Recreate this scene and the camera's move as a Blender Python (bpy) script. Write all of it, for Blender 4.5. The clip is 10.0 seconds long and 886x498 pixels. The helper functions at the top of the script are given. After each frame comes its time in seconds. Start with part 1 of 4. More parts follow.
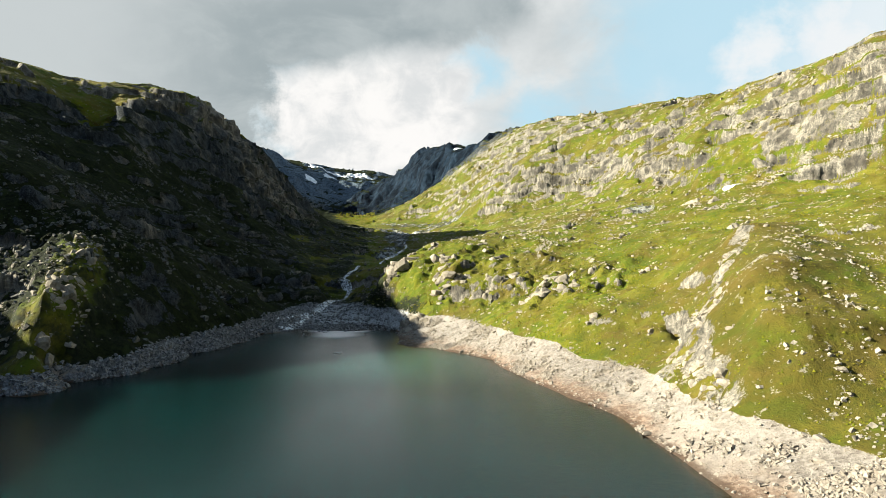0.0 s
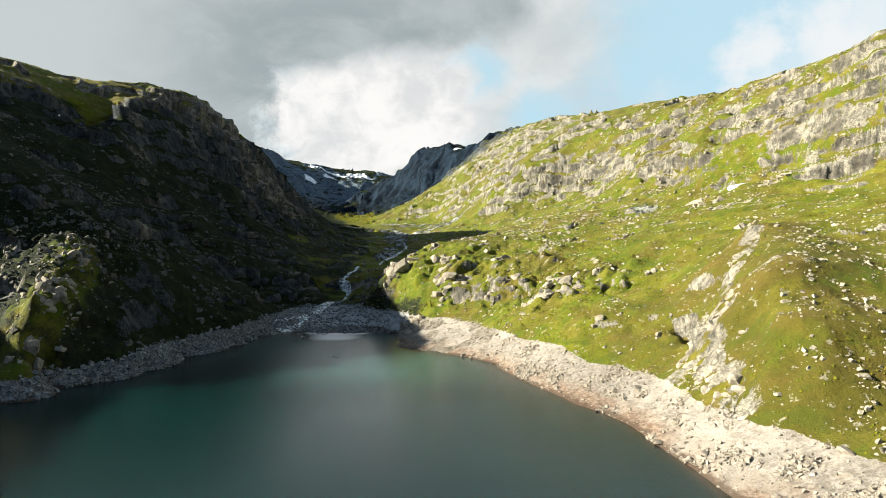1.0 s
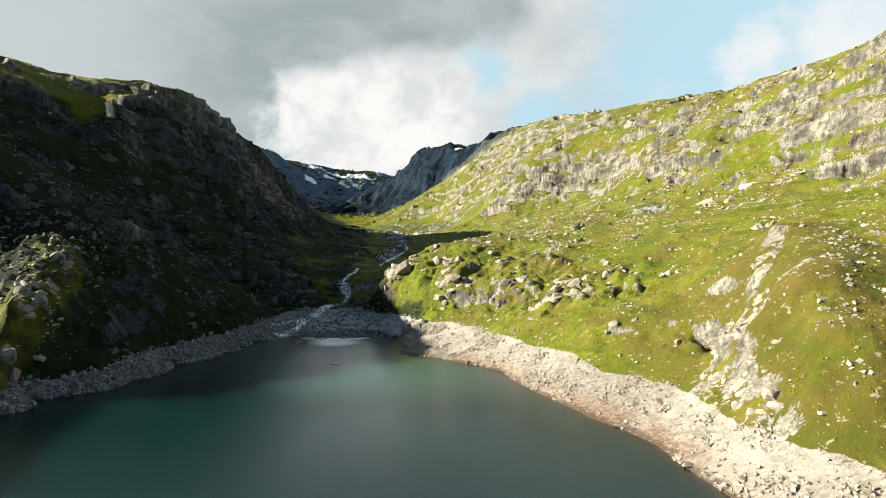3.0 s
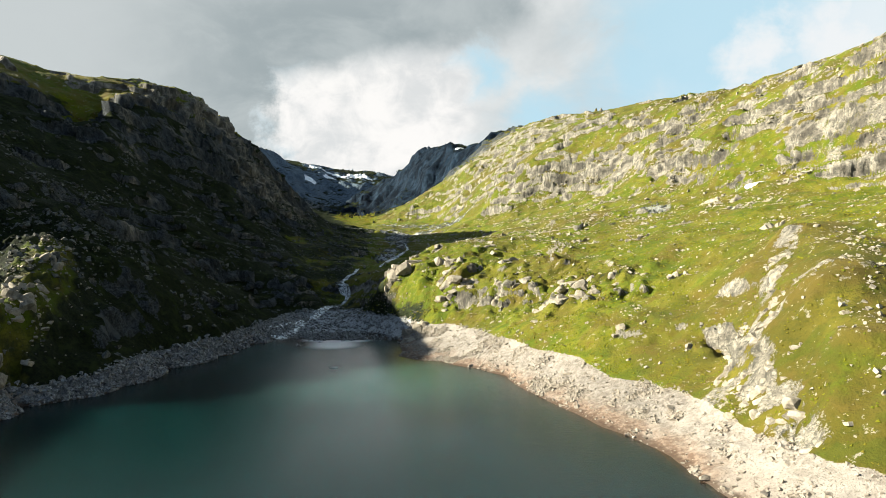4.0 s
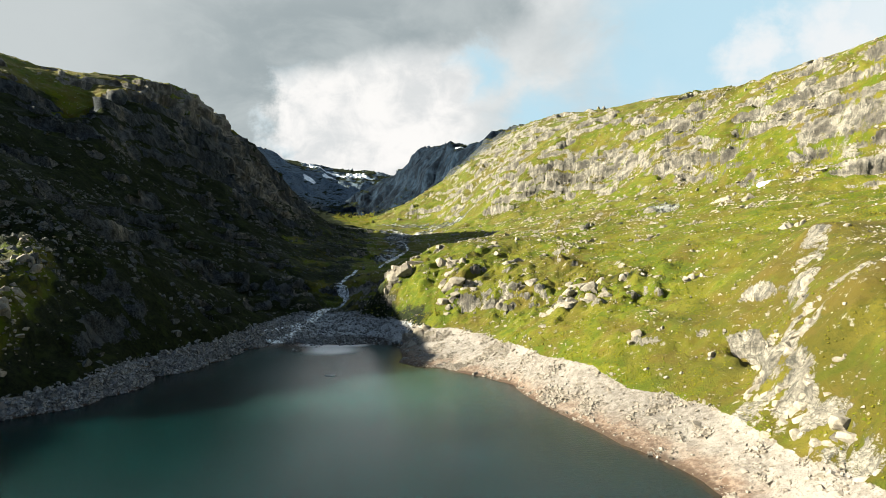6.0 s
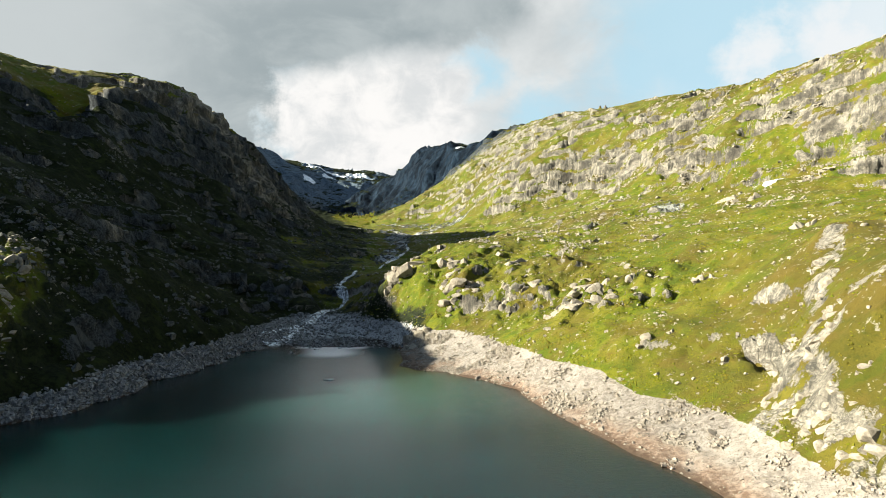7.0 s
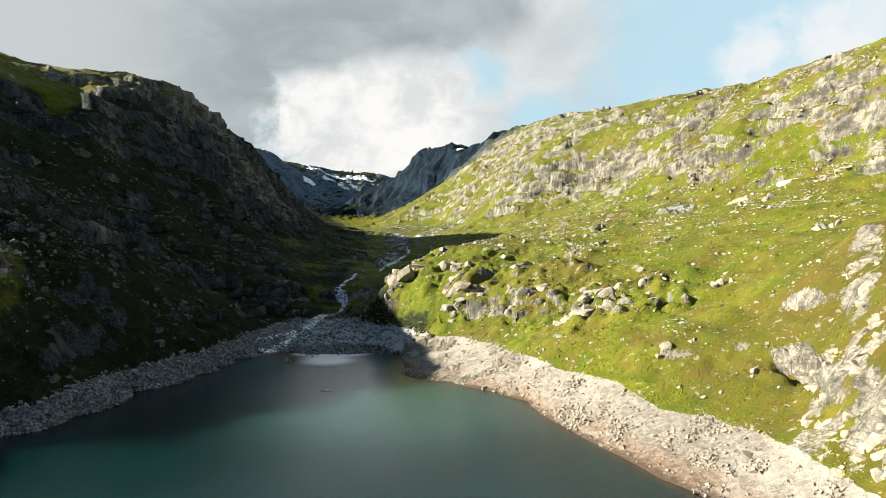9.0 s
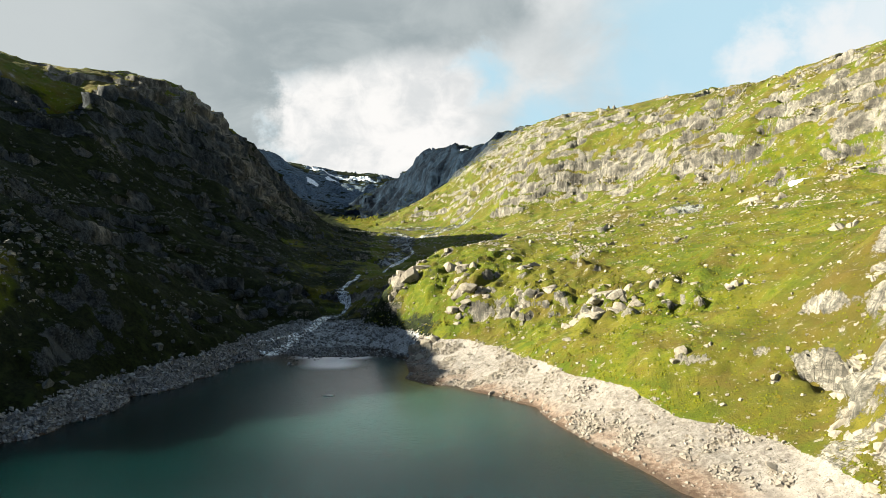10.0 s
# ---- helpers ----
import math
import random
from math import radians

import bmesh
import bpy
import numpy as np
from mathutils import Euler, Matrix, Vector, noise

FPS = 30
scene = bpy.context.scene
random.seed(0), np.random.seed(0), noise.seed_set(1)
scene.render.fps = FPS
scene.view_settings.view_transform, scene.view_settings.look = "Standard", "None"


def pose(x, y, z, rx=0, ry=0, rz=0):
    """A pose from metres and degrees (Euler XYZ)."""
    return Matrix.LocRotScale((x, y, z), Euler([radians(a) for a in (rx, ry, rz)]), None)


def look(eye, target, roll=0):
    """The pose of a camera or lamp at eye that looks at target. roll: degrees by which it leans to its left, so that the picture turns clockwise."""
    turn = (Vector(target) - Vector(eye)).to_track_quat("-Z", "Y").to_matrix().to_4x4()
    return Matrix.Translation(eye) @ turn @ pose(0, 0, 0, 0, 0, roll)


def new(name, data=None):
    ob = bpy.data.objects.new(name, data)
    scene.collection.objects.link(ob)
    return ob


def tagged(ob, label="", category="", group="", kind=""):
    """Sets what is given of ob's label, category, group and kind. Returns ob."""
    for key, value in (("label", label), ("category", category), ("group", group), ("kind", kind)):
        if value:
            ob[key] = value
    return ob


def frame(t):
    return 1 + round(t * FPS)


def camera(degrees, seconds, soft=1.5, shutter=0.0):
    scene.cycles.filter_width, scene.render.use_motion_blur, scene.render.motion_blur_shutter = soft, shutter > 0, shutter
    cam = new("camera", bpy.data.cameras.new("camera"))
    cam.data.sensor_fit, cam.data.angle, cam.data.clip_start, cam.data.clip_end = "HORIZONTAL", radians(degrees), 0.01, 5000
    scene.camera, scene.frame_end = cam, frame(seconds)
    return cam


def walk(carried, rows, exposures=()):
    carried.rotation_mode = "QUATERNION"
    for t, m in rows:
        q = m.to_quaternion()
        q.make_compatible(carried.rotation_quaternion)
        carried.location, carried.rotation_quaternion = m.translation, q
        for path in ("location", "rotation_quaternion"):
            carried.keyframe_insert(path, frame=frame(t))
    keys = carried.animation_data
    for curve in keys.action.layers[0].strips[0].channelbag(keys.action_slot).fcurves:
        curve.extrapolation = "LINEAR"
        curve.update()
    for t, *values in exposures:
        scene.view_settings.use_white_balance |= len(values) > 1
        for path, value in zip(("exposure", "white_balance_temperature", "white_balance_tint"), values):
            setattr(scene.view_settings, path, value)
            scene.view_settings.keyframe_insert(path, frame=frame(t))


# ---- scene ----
cam = camera(72.2, 10.0, soft=0.7)
PATH = [
    (0, (0.369, -0.580, 47.083), (0.069, 99.420, 48.133), 0.27),
    (0.5, (0.005, 2.801, 47.194), (-0.282, 102.801, 48.281), 0.26),
    (1, (-0.371, 6.234, 47.326), (-0.634, 106.234, 48.426), 0.25),
    (1.5, (-0.755, 9.713, 47.473), (-1.018, 109.713, 48.573), 0.24),
    (2, (-1.145, 13.232, 47.631), (-1.432, 113.232, 48.744), 0.24),
    (2.5, (-1.537, 16.783, 47.795), (-1.849, 116.783, 48.957), 0.23),
    (4, (-2.708, 27.575, 48.284), (-3.033, 127.575, 49.496), 0.20),
    (4.5, (-3.093, 31.198, 48.435), (-3.406, 131.198, 49.648), 0.20),
    (5, (-3.475, 34.824, 48.578), (-3.763, 134.824, 49.778), 0.20),
    (5.5, (-3.855, 38.448, 48.708), (-4.117, 138.448, 49.908), 0.20),
    (7, (-4.987, 49.247, 49.019), (-5.237, 149.247, 50.244), 0.20),
    (7.5, (-5.369, 52.805, 49.095), (-5.632, 152.805, 50.382), 0.20),
    (8, (-5.758, 56.334, 49.156), (-6.045, 156.334, 50.531), 0.20),
    (8.5, (-6.156, 59.827, 49.204), (-6.443, 159.827, 50.691), 0.20),
    (9, (-6.568, 63.281, 49.240), (-6.868, 163.281, 50.840), 0.20),
    (9.5, (-6.999, 66.691, 49.266), (-7.399, 166.691, 50.966), 0.20),
    (10, (-7.452, 70.051, 49.284), (-8.302, 170.051, 51.034), 0.20),
]
walk(cam, [(t, look(eye, target, roll)) for t, eye, target, roll in PATH])

# ---- world, sun ----
SUN_AZ = 91.0      # degrees the sun stands to the left of straight ahead
SUN_EL = 24.0
sun_dir = Vector((-math.sin(radians(SUN_AZ)) * math.cos(radians(SUN_EL)),
                  math.cos(radians(SUN_AZ)) * math.cos(radians(SUN_EL)), math.sin(radians(SUN_EL))))
scene.view_settings.exposure = 2.3

sun_data = bpy.data.lights.new("sun", "SUN")
sun_data.energy, sun_data.angle, sun_data.color = 4.25, radians(0.55), (1.0, 0.945, 0.77)
sun = new("sun", sun_data)
sun.matrix_world = look(sun_dir * 1000, (0, 0, 0))


class Nodes:
    """Short way to write a node tree."""

    def __init__(self, tree):
        self.tree = tree
        tree.nodes.clear()

    def add(self, kind, inputs=None, **props):
        node = self.tree.nodes.new(kind)
        for key, value in props.items():
            setattr(node, key, value)
        for key, value in (inputs or {}).items():
            self.put(node.inputs[key], value)
        return node

    def put(self, socket, value):
        if isinstance(value, bpy.types.NodeSocket):
            self.tree.links.new(value, socket)
        else:
            socket.default_value = value

    def math(self, op, a, b=0.0, c=0.0, clamp=False):
        return self.add("ShaderNodeMath", {0: a, 1: b, 2: c}, operation=op, use_clamp=clamp).outputs[0]

    def vec(self, op, a, b=(0, 0, 0)):
        return self.add("ShaderNodeVectorMath", {0: a, 1: b}, operation=op)

    def step(self, value, lo, hi, out=(0.0, 1.0)):
        return self.add("ShaderNodeMapRange", {0: value, 1: lo, 2: hi, 3: out[0], 4: out[1]},
                        interpolation_type="SMOOTHSTEP").outputs[0]

    def noise(self, vector, scale, detail=4.0, rough=0.55, warp=0.0):
        return self.add("ShaderNodeTexNoise", {"Vector": vector, "Scale": scale, "Detail": detail,
                                               "Roughness": rough, "Distortion": warp}).outputs["Fac"]

    def mix(self, fac, a, b, mode="MIX"):
        node = self.add("ShaderNodeMix", data_type="RGBA", blend_type=mode)
        self.put(node.inputs[0], fac)
        self.put(node.inputs[6], a if isinstance(a, bpy.types.NodeSocket) else (*a, 1))
        self.put(node.inputs[7], b if isinstance(b, bpy.types.NodeSocket) else (*b, 1))
        return node.outputs[2]


def toward(u, v):
    """The direction u to the right and v up for one ahead."""
    return Vector((u, 1, v)).normalized()


def build_world():
    world = bpy.data.worlds.new("sky")
    scene.world = world
    world.use_nodes = True
    n = Nodes(world.node_tree)
    sky = n.add("ShaderNodeTexSky", sky_type="NISHITA", sun_disc=False, sun_elevation=radians(SUN_EL),
                sun_rotation=radians(-SUN_AZ), altitude=900.0, air_density=1.0, dust_density=0.6, ozone_density=1.0)
    way = n.add("ShaderNodeTexCoord").outputs["Generated"]
    way = n.vec("NORMALIZE", way).outputs[0]
    sep = n.add("ShaderNodeSeparateXYZ", {0: way})
    lift = n.math("ADD", n.math("ABSOLUTE", sep.outputs[2]), 0.30)
    flat = n.add("ShaderNodeCombineXYZ", {0: n.math("DIVIDE", sep.outputs[0], lift),
                                          1: n.math("DIVIDE", sep.outputs[1], lift), 2: 0.0}).outputs[0]
    big = n.noise(flat, 1.1, 5.0, 0.55, 0.3)
    small = n.noise(flat, 3.4, 6.0, 0.6, 0.4)
    edge = n.noise(way, 9.0, 7.0, 0.62, 0.2)
    rag = n.math("ADD", n.math("MULTIPLY", n.math("SUBTRACT", edge, 0.5), 0.10),
                 n.math("MULTIPLY", n.math("SUBTRACT", small, 0.5), 0.06))

    def spot(u, v, inner, outer, ragged=1.0):
        away = n.vec("DISTANCE", way, toward(u, v)).outputs["Value"]
        away = n.math("ADD", away, n.math("MULTIPLY", rag, ragged))
        return n.step(away, inner, outer, (1.0, 0.0))

    # flat sky coordinates ahead: u to the right, v up
    ahead = n.math("MAXIMUM", sep.outputs[1], 0.08)
    u = n.math("DIVIDE", sep.outputs[0], ahead)
    v = n.math("DIVIDE", sep.outputs[2], ahead)
    wisp = n.noise(way, 22.0, 6.0, 0.6, 0.5)
    ru = n.math("ADD", u, n.math("ADD", n.math("MULTIPLY", rag, 1.5), n.math("MULTIPLY", n.math("SUBTRACT", wisp, 0.5), 0.05)))
    # cover: a bank of cloud over the mountains to the north, broken cloud elsewhere
    north = n.step(sep.outputs[1], -0.15, 0.45)
    cover = n.math("MAXIMUM", n.step(big, 0.30, 0.50), 0.72)
    cover = n.math("MULTIPLY", n.math("MULTIPLY", cover, north), n.step(sep.outputs[2], 0.50, 0.80, (1.0, 0.15)))
    cover = n.math("MAXIMUM", cover, n.step(big, 0.58, 0.72, (0.0, 0.35)))
    blue = n.math("MAXIMUM", spot(0.43, 0.375, 0.06, 0.22, 1.4), spot(0.065, 0.305, 0.012, 0.065, 1.2))
    blue = n.math("MAXIMUM", blue, spot(0.16, 0.225, 0.01, 0.09, 1.6))
    blue = n.math("MAXIMUM", blue, spot(0.32, 0.30, 0.02, 0.12, 1.6))
    veil = n.math("MAXIMUM", spot(0.66, 0.355, 0.03, 0.10, 1.6), spot(0.53, 0.335, 0.01, 0.075, 1.8))
    veil = n.math("MAXIMUM", veil, spot(0.19, 0.345, 0.02, 0.11, 1.8))
    cover = n.math("MULTIPLY", cover, n.math("SUBTRACT", 1.0, n.math("MULTIPLY", blue, 0.92)))
    cover = n.math("MAXIMUM", cover, n.math("MULTIPLY", veil, 0.92))
    # the grey bank: its base slopes up to the right, and its western end hangs down behind the mountain
    base = n.math("SUBTRACT", n.math("ADD", v, n.math("MULTIPLY", rag, 0.9)), n.math("MULTIPLY_ADD", u, 0.20, 0.338))
    bank = n.math("MULTIPLY", n.step(base, -0.022, 0.035), n.step(ru, 0.08, 0.17, (1.0, 0.0)))
    hang = n.step(ru, -0.315, -0.262, (1.0, 0.0))
    bank = n.math("MULTIPLY", n.math("MAXIMUM", bank, hang), n.math("MULTIPLY", north, n.step(sep.outputs[2], 0.50, 0.80, (1.0, 0.0))))
    grey = n.step(n.math("ADD", n.math("MULTIPLY", big, 0.5), n.math("MULTIPLY", small, 0.5)), 0.36, 0.64)
    cloud = n.mix(grey, (0.122, 0.130, 0.132), (0.162, 0.168, 0.168))
    deep = n.math("MULTIPLY", n.step(ru, -0.66, -0.27), n.step(v, 0.36, 0.56, (1.0, 0.45)))
    tone = n.mix(deep, (0.118, 0.127, 0.129), (0.072, 0.084, 0.088))
    tone = n.mix(n.math("MULTIPLY", n.step(small, 0.38, 0.66), 0.55), tone, (0.120, 0.130, 0.131))
    cloud = n.mix(n.step(ru, 0.28, 0.46), cloud, (0.184, 0.187, 0.188))
    cloud = n.mix(bank, cloud, tone)
    # the sunlit cumulus over the head of the valley, under the bank
    white = n.math("MULTIPLY", n.math("SUBTRACT", 1.0, bank), n.step(ru, 0.015, 0.10, (1.0, 0.0)))
    white = n.math("MULTIPLY", white, n.step(v, 0.30, 0.36, (1.0, 0.0)))
    lit = n.step(n.math("ADD", n.math("MULTIPLY", small, 0.5), n.math("MULTIPLY", wisp, 0.5)), 0.36, 0.60)
    cloud = n.mix(white, cloud, n.mix(lit, (0.150, 0.154, 0.155), (0.200, 0.197, 0.192)))
    cover = n.math("MAXIMUM", cover, n.math("MAXIMUM", white, bank))
    clear = n.vec("SCALE", sky.outputs[0])
    n.put(clear.inputs["Scale"], 0.026)
    haze = n.mix(n.math("MULTIPLY", north, 0.85), clear.outputs[0], (0.113, 0.168, 0.193))
    col = n.mix(cover, haze, cloud)
    back = n.add("ShaderNodeBackground", {"Color": col, "Strength": 1.0})
    n.add("ShaderNodeOutputWorld", {"Surface": back.outputs[0]})


build_world()

# ---- materials ----


def material(name):
    mat = bpy.data.materials.new(name)
    mat.use_nodes = True
    n = Nodes(mat.node_tree)
    out = n.add("ShaderNodeOutputMaterial")
    bsdf = n.add("ShaderNodeBsdfPrincipled")
    n.put(out.inputs["Surface"], bsdf.outputs[0])
    return mat, n, bsdf


def rock_colour(n, pos, dark=None):
    """Grey gneiss: lichen patches, dark seepage streaks, fractures; sheer walls darkened for shade. Returns colour and
    height.
    """
    tall = n.vec("MULTIPLY", pos, (1.0, 1.0, 0.25)).outputs[0]
    streak = n.noise(tall, 0.30, 6.0, 0.65, 0.8)
    patch = n.noise(pos, 0.07, 5.0, 0.62)
    grain = n.noise(pos, 1.3, 6.0, 0.7)
    split = n.noise(tall, 0.16, 5.0, 0.55, 1.2)
    bedding = n.noise(n.vec("MULTIPLY", pos, (0.35, 0.35, 1.3)).outputs[0], 0.22, 5.0, 0.6, 0.8)
    line = n.math("MINIMUM", n.math("ABSOLUTE", n.math("SUBTRACT", split, 0.5)),
                  n.math("ABSOLUTE", n.math("SUBTRACT", bedding, 0.52)))
    light, mid, deep = (0.300, 0.275, 0.226), (0.165, 0.148, 0.118), (0.024, 0.025, 0.021)
    col = n.mix(n.step(grain, 0.40, 0.64), mid, light)
    upright = n.add("ShaderNodeSeparateXYZ", {0: n.add("ShaderNodeNewGeometry").outputs["Normal"]}).outputs[2]
    sheer = n.step(upright, 0.35, 0.80, (1.0, 0.0))
    # patches grow darker on sheer faces, painting in the cliffs' shade
    col = n.mix(n.math("MULTIPLY", n.step(patch, 0.40, 0.60), n.math("MULTIPLY_ADD", sheer, 0.75, 0.20)), col, (0.070, 0.061, 0.049))
    seep_shade = n.math("ADD", streak, n.step(upright, 0.25, 0.80, (0.10, 0.0)))       # seepage streaks, widened on sheer walls to deepen their shade
    col = n.mix(n.step(seep_shade, 0.54, 0.68, (0.0, 0.60)), col, deep)
    col = n.mix(n.step(line, 0.003, 0.016, (0.65, 0.0)), col, deep)
    if dark is not None:      # shade painted into the rock as near-black greys
        shade_rock = n.mix(n.step(grain, 0.36, 0.66), (0.010, 0.013, 0.015), (0.068, 0.076, 0.080))
        shade_rock = n.mix(n.step(streak, 0.48, 0.64, (0.0, 0.8)), shade_rock, (0.010, 0.012, 0.014))
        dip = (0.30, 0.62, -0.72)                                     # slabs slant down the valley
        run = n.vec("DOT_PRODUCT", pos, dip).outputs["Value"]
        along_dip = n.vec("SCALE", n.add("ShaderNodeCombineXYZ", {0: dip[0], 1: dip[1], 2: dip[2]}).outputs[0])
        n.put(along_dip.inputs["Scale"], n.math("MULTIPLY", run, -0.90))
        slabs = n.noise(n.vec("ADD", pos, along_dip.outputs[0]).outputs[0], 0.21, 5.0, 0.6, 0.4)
        shade_rock = n.mix(n.step(slabs, 0.52, 0.64, (0.0, 0.75)), shade_rock, (0.080, 0.087, 0.090))
        col = n.mix(n.step(dark, 0.3, 0.7), col, shade_rock)
        # the spur: cloud shade and distance haze painted in as blackish blue
        wet_and_shade = n.mix(n.step(grain, 0.36, 0.66), (0.012, 0.016, 0.021), (0.030, 0.037, 0.045))
        wet_and_shade = n.mix(n.step(streak, 0.48, 0.64, (0.0, 0.8)), wet_and_shade, (0.007, 0.009, 0.011))
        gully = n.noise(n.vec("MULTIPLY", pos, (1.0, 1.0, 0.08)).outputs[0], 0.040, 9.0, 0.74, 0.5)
        wet_and_shade = n.mix(n.step(gully, 0.43, 0.58), (0.0015, 0.004, 0.008), n.mix(n.step(patch, 0.38, 0.62), (0.005, 0.011, 0.019), (0.013, 0.024, 0.040)))
        col = n.mix(n.step(dark, 1.1, 1.45), col, wet_and_shade)
    height = n.math("ADD", n.math("MULTIPLY", grain, 0.9), n.math("MULTIPLY", n.step(line, 0.0, 0.04), 0.45))
    return col, n.math("ADD", height, n.math("MULTIPLY", streak, 1.0))


def make_terrain_material():
    """Grass, bedrock, bleached shore rock and gravel, laid out by the terrain's own masks."""
    mat, n, bsdf = material("mountain_ground")
    pos = n.add("ShaderNodeNewGeometry").outputs["Position"]
    att = n.add("ShaderNodeAttribute", attribute_name="cover")
    sep = n.add("ShaderNodeSeparateColor", {0: att.outputs["Color"]})
    rock, band, gravel, dry = sep.outputs[0], sep.outputs[1], sep.outputs[2], att.outputs["Alpha"]
    moor_shade = n.add("ShaderNodeAttribute", attribute_name="moor_shade").outputs["Fac"]
    n_big = n.noise(pos, 0.035, 4.0, 0.55)
    n_mid = n.noise(pos, 0.16, 5.0, 0.6)
    n_small = n.noise(pos, 0.75, 5.0, 0.65)
    n_fine = n.noise(pos, 2.6, 4.0, 0.7)
    # grass, heather and moss
    grass = n.mix(n.step(n_mid, 0.38, 0.62), (0.056, 0.078, 0.0021), (0.106, 0.112, 0.0040))
    grass = n.mix(n.step(n.math("ADD", dry, n.math("MULTIPLY", n.math("SUBTRACT", n_mid, 0.5), 1.2)), 0.45, 0.78, (0.0, 0.85)),
                  grass, (0.054, 0.043, 0.0050))
    grass = n.mix(n.step(n_big, 0.50, 0.66, (0.0, 0.7)), grass, (0.128, 0.112, 0.0120))
    grass = n.mix(n.step(n_small, 0.50, 0.66, (0.0, 0.62)), grass, (0.028, 0.036, 0.0026))
    n_wide = n.noise(pos, 0.014, 3.0, 0.6, 0.6)
    grass = n.mix(n.step(n_wide, 0.50, 0.62, (0.0, 0.55)), grass, (0.078, 0.060, 0.0090))
    grass = n.mix(n.step(n_fine, 0.50, 0.68, (0.0, 0.22)), grass, (0.034, 0.038, 0.0035))
    n_tuft = n.noise(pos, 0.065, 4.0, 0.6, 0.5)
    grass = n.mix(n.step(n_tuft, 0.52, 0.64, (0.0, 0.60)), grass, (0.082, 0.058, 0.0100))
    grass = n.mix(n.step(n_tuft, 0.34, 0.44, (0.45, 0.0)), grass, (0.040, 0.056, 0.0030))
    fleck = n.noise(pos, 0.42, 6.0, 0.72)
    grass = n.mix(n.step(n.math("ADD", fleck, n.math("MULTIPLY", n_mid, 0.25)), 0.735, 0.765), grass, (0.190, 0.174, 0.128))
    # heather colour, taken near black to stand for the western mountain's shade
    heath_shade = n.mix(n.step(n_small, 0.40, 0.62), (0.013, 0.0175, 0.0058), (0.0052, 0.0075, 0.0034))
    heath_shade = n.mix(n.step(n_mid, 0.52, 0.66, (0.0, 0.7)), heath_shade, (0.025, 0.034, 0.009))
    grass = n.mix(n.step(n.math("ADD", moor_shade, n.math("MULTIPLY", n.math("SUBTRACT", n_mid, 0.5), 0.8)), 0.35, 0.60), grass, heath_shade)
    black = n.add("ShaderNodeAttribute", attribute_name="shade_rock").outputs["Fac"]
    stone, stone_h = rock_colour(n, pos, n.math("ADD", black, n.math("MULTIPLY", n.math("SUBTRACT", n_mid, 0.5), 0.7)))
    far_haze = n.add("ShaderNodeAttribute", attribute_name="far_haze").outputs["Fac"]
    # blue-grey mix stands for the haze before the far rock
    stone = n.mix(far_haze, stone, n.mix(n.step(n_mid, 0.4, 0.62), (0.125, 0.165, 0.205), (0.050, 0.066, 0.082)))
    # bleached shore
    shade_band = n.step(black, 0.35, 0.60)
    height_z = n.add("ShaderNodeSeparateXYZ", {0: pos}).outputs[2]
    shore = n.mix(n.step(n_small, 0.38, 0.62), (0.135, 0.116, 0.098), (0.225, 0.204, 0.178))
    low = n.step(n.math("ADD", height_z, n.math("MULTIPLY", n_mid, 5.0)), 3.4, 7.0, (0.90, 0.0))
    shore = n.mix(low, shore, n.mix(n.step(n_small, 0.35, 0.65), (0.105, 0.064, 0.042), (0.205, 0.150, 0.110)))
    shore = n.mix(n.step(n_big, 0.47, 0.60, (0.0, 0.6)), shore, (0.275, 0.250, 0.218))
    shore = n.mix(n.step(n_fine, 0.53, 0.66, (0.0, 0.85)), shore, (0.066, 0.054, 0.046))
    # western shore darkened and greyed in colour to carry its shade
    shore = n.mix(n.math("MULTIPLY", shade_band, 0.9), shore, n.mix(n.step(n_fine, 0.4, 0.65), (0.095, 0.101, 0.105), (0.026, 0.028, 0.030)))
    wet_and_shade = n.step(n.math("ADD", height_z, n.math("MULTIPLY", n_small, 0.9)), 0.75, 1.6, (0.8, 0.0))
    shore = n.mix(wet_and_shade, shore, (0.0495, 0.0311, 0.0198))
    grit = n.mix(n.step(n_fine, 0.35, 0.65), (0.160, 0.166, 0.168), (0.400, 0.410, 0.412))
    grit = n.mix(n.step(n_small, 0.54, 0.68, (0.0, 0.6)), grit, (0.035, 0.034, 0.024))
    grit = n.mix(n.step(n.math("ADD", height_z, n_small), 1.5, 2.2, (0.95, 0.0)), grit, (0.022, 0.015, 0.011))
    # borders broken up by noise
    rag = n.math("ADD", n.math("MULTIPLY", n.math("SUBTRACT", n_small, 0.5), 0.9),
                 n.math("MULTIPLY", n.math("SUBTRACT", n_fine, 0.5), 0.5))
    is_rock = n.step(n.math("ADD", rock, rag), 0.42, 0.56)
    is_band = n.step(n.math("ADD", band, n.math("MULTIPLY", rag, 0.5)), 0.44, 0.54)
    is_grit = n.step(n.math("ADD", gravel, rag), 0.42, 0.58)
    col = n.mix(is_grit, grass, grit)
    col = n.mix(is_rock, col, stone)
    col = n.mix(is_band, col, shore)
    n.put(bsdf.inputs["Base Color"], col)
    n.put(bsdf.inputs["Roughness"], n.mix(is_rock, (0.95,) * 3, (0.82,) * 3))
    n.put(bsdf.inputs["Specular IOR Level"], n.step(n.math("MAXIMUM", black, moor_shade), 0.4, 1.0, (0.18, 0.04)))
    soft_h = n.math("ADD", n.math("MULTIPLY", n_small, 0.9), n.math("MULTIPLY", n_fine, 0.55))
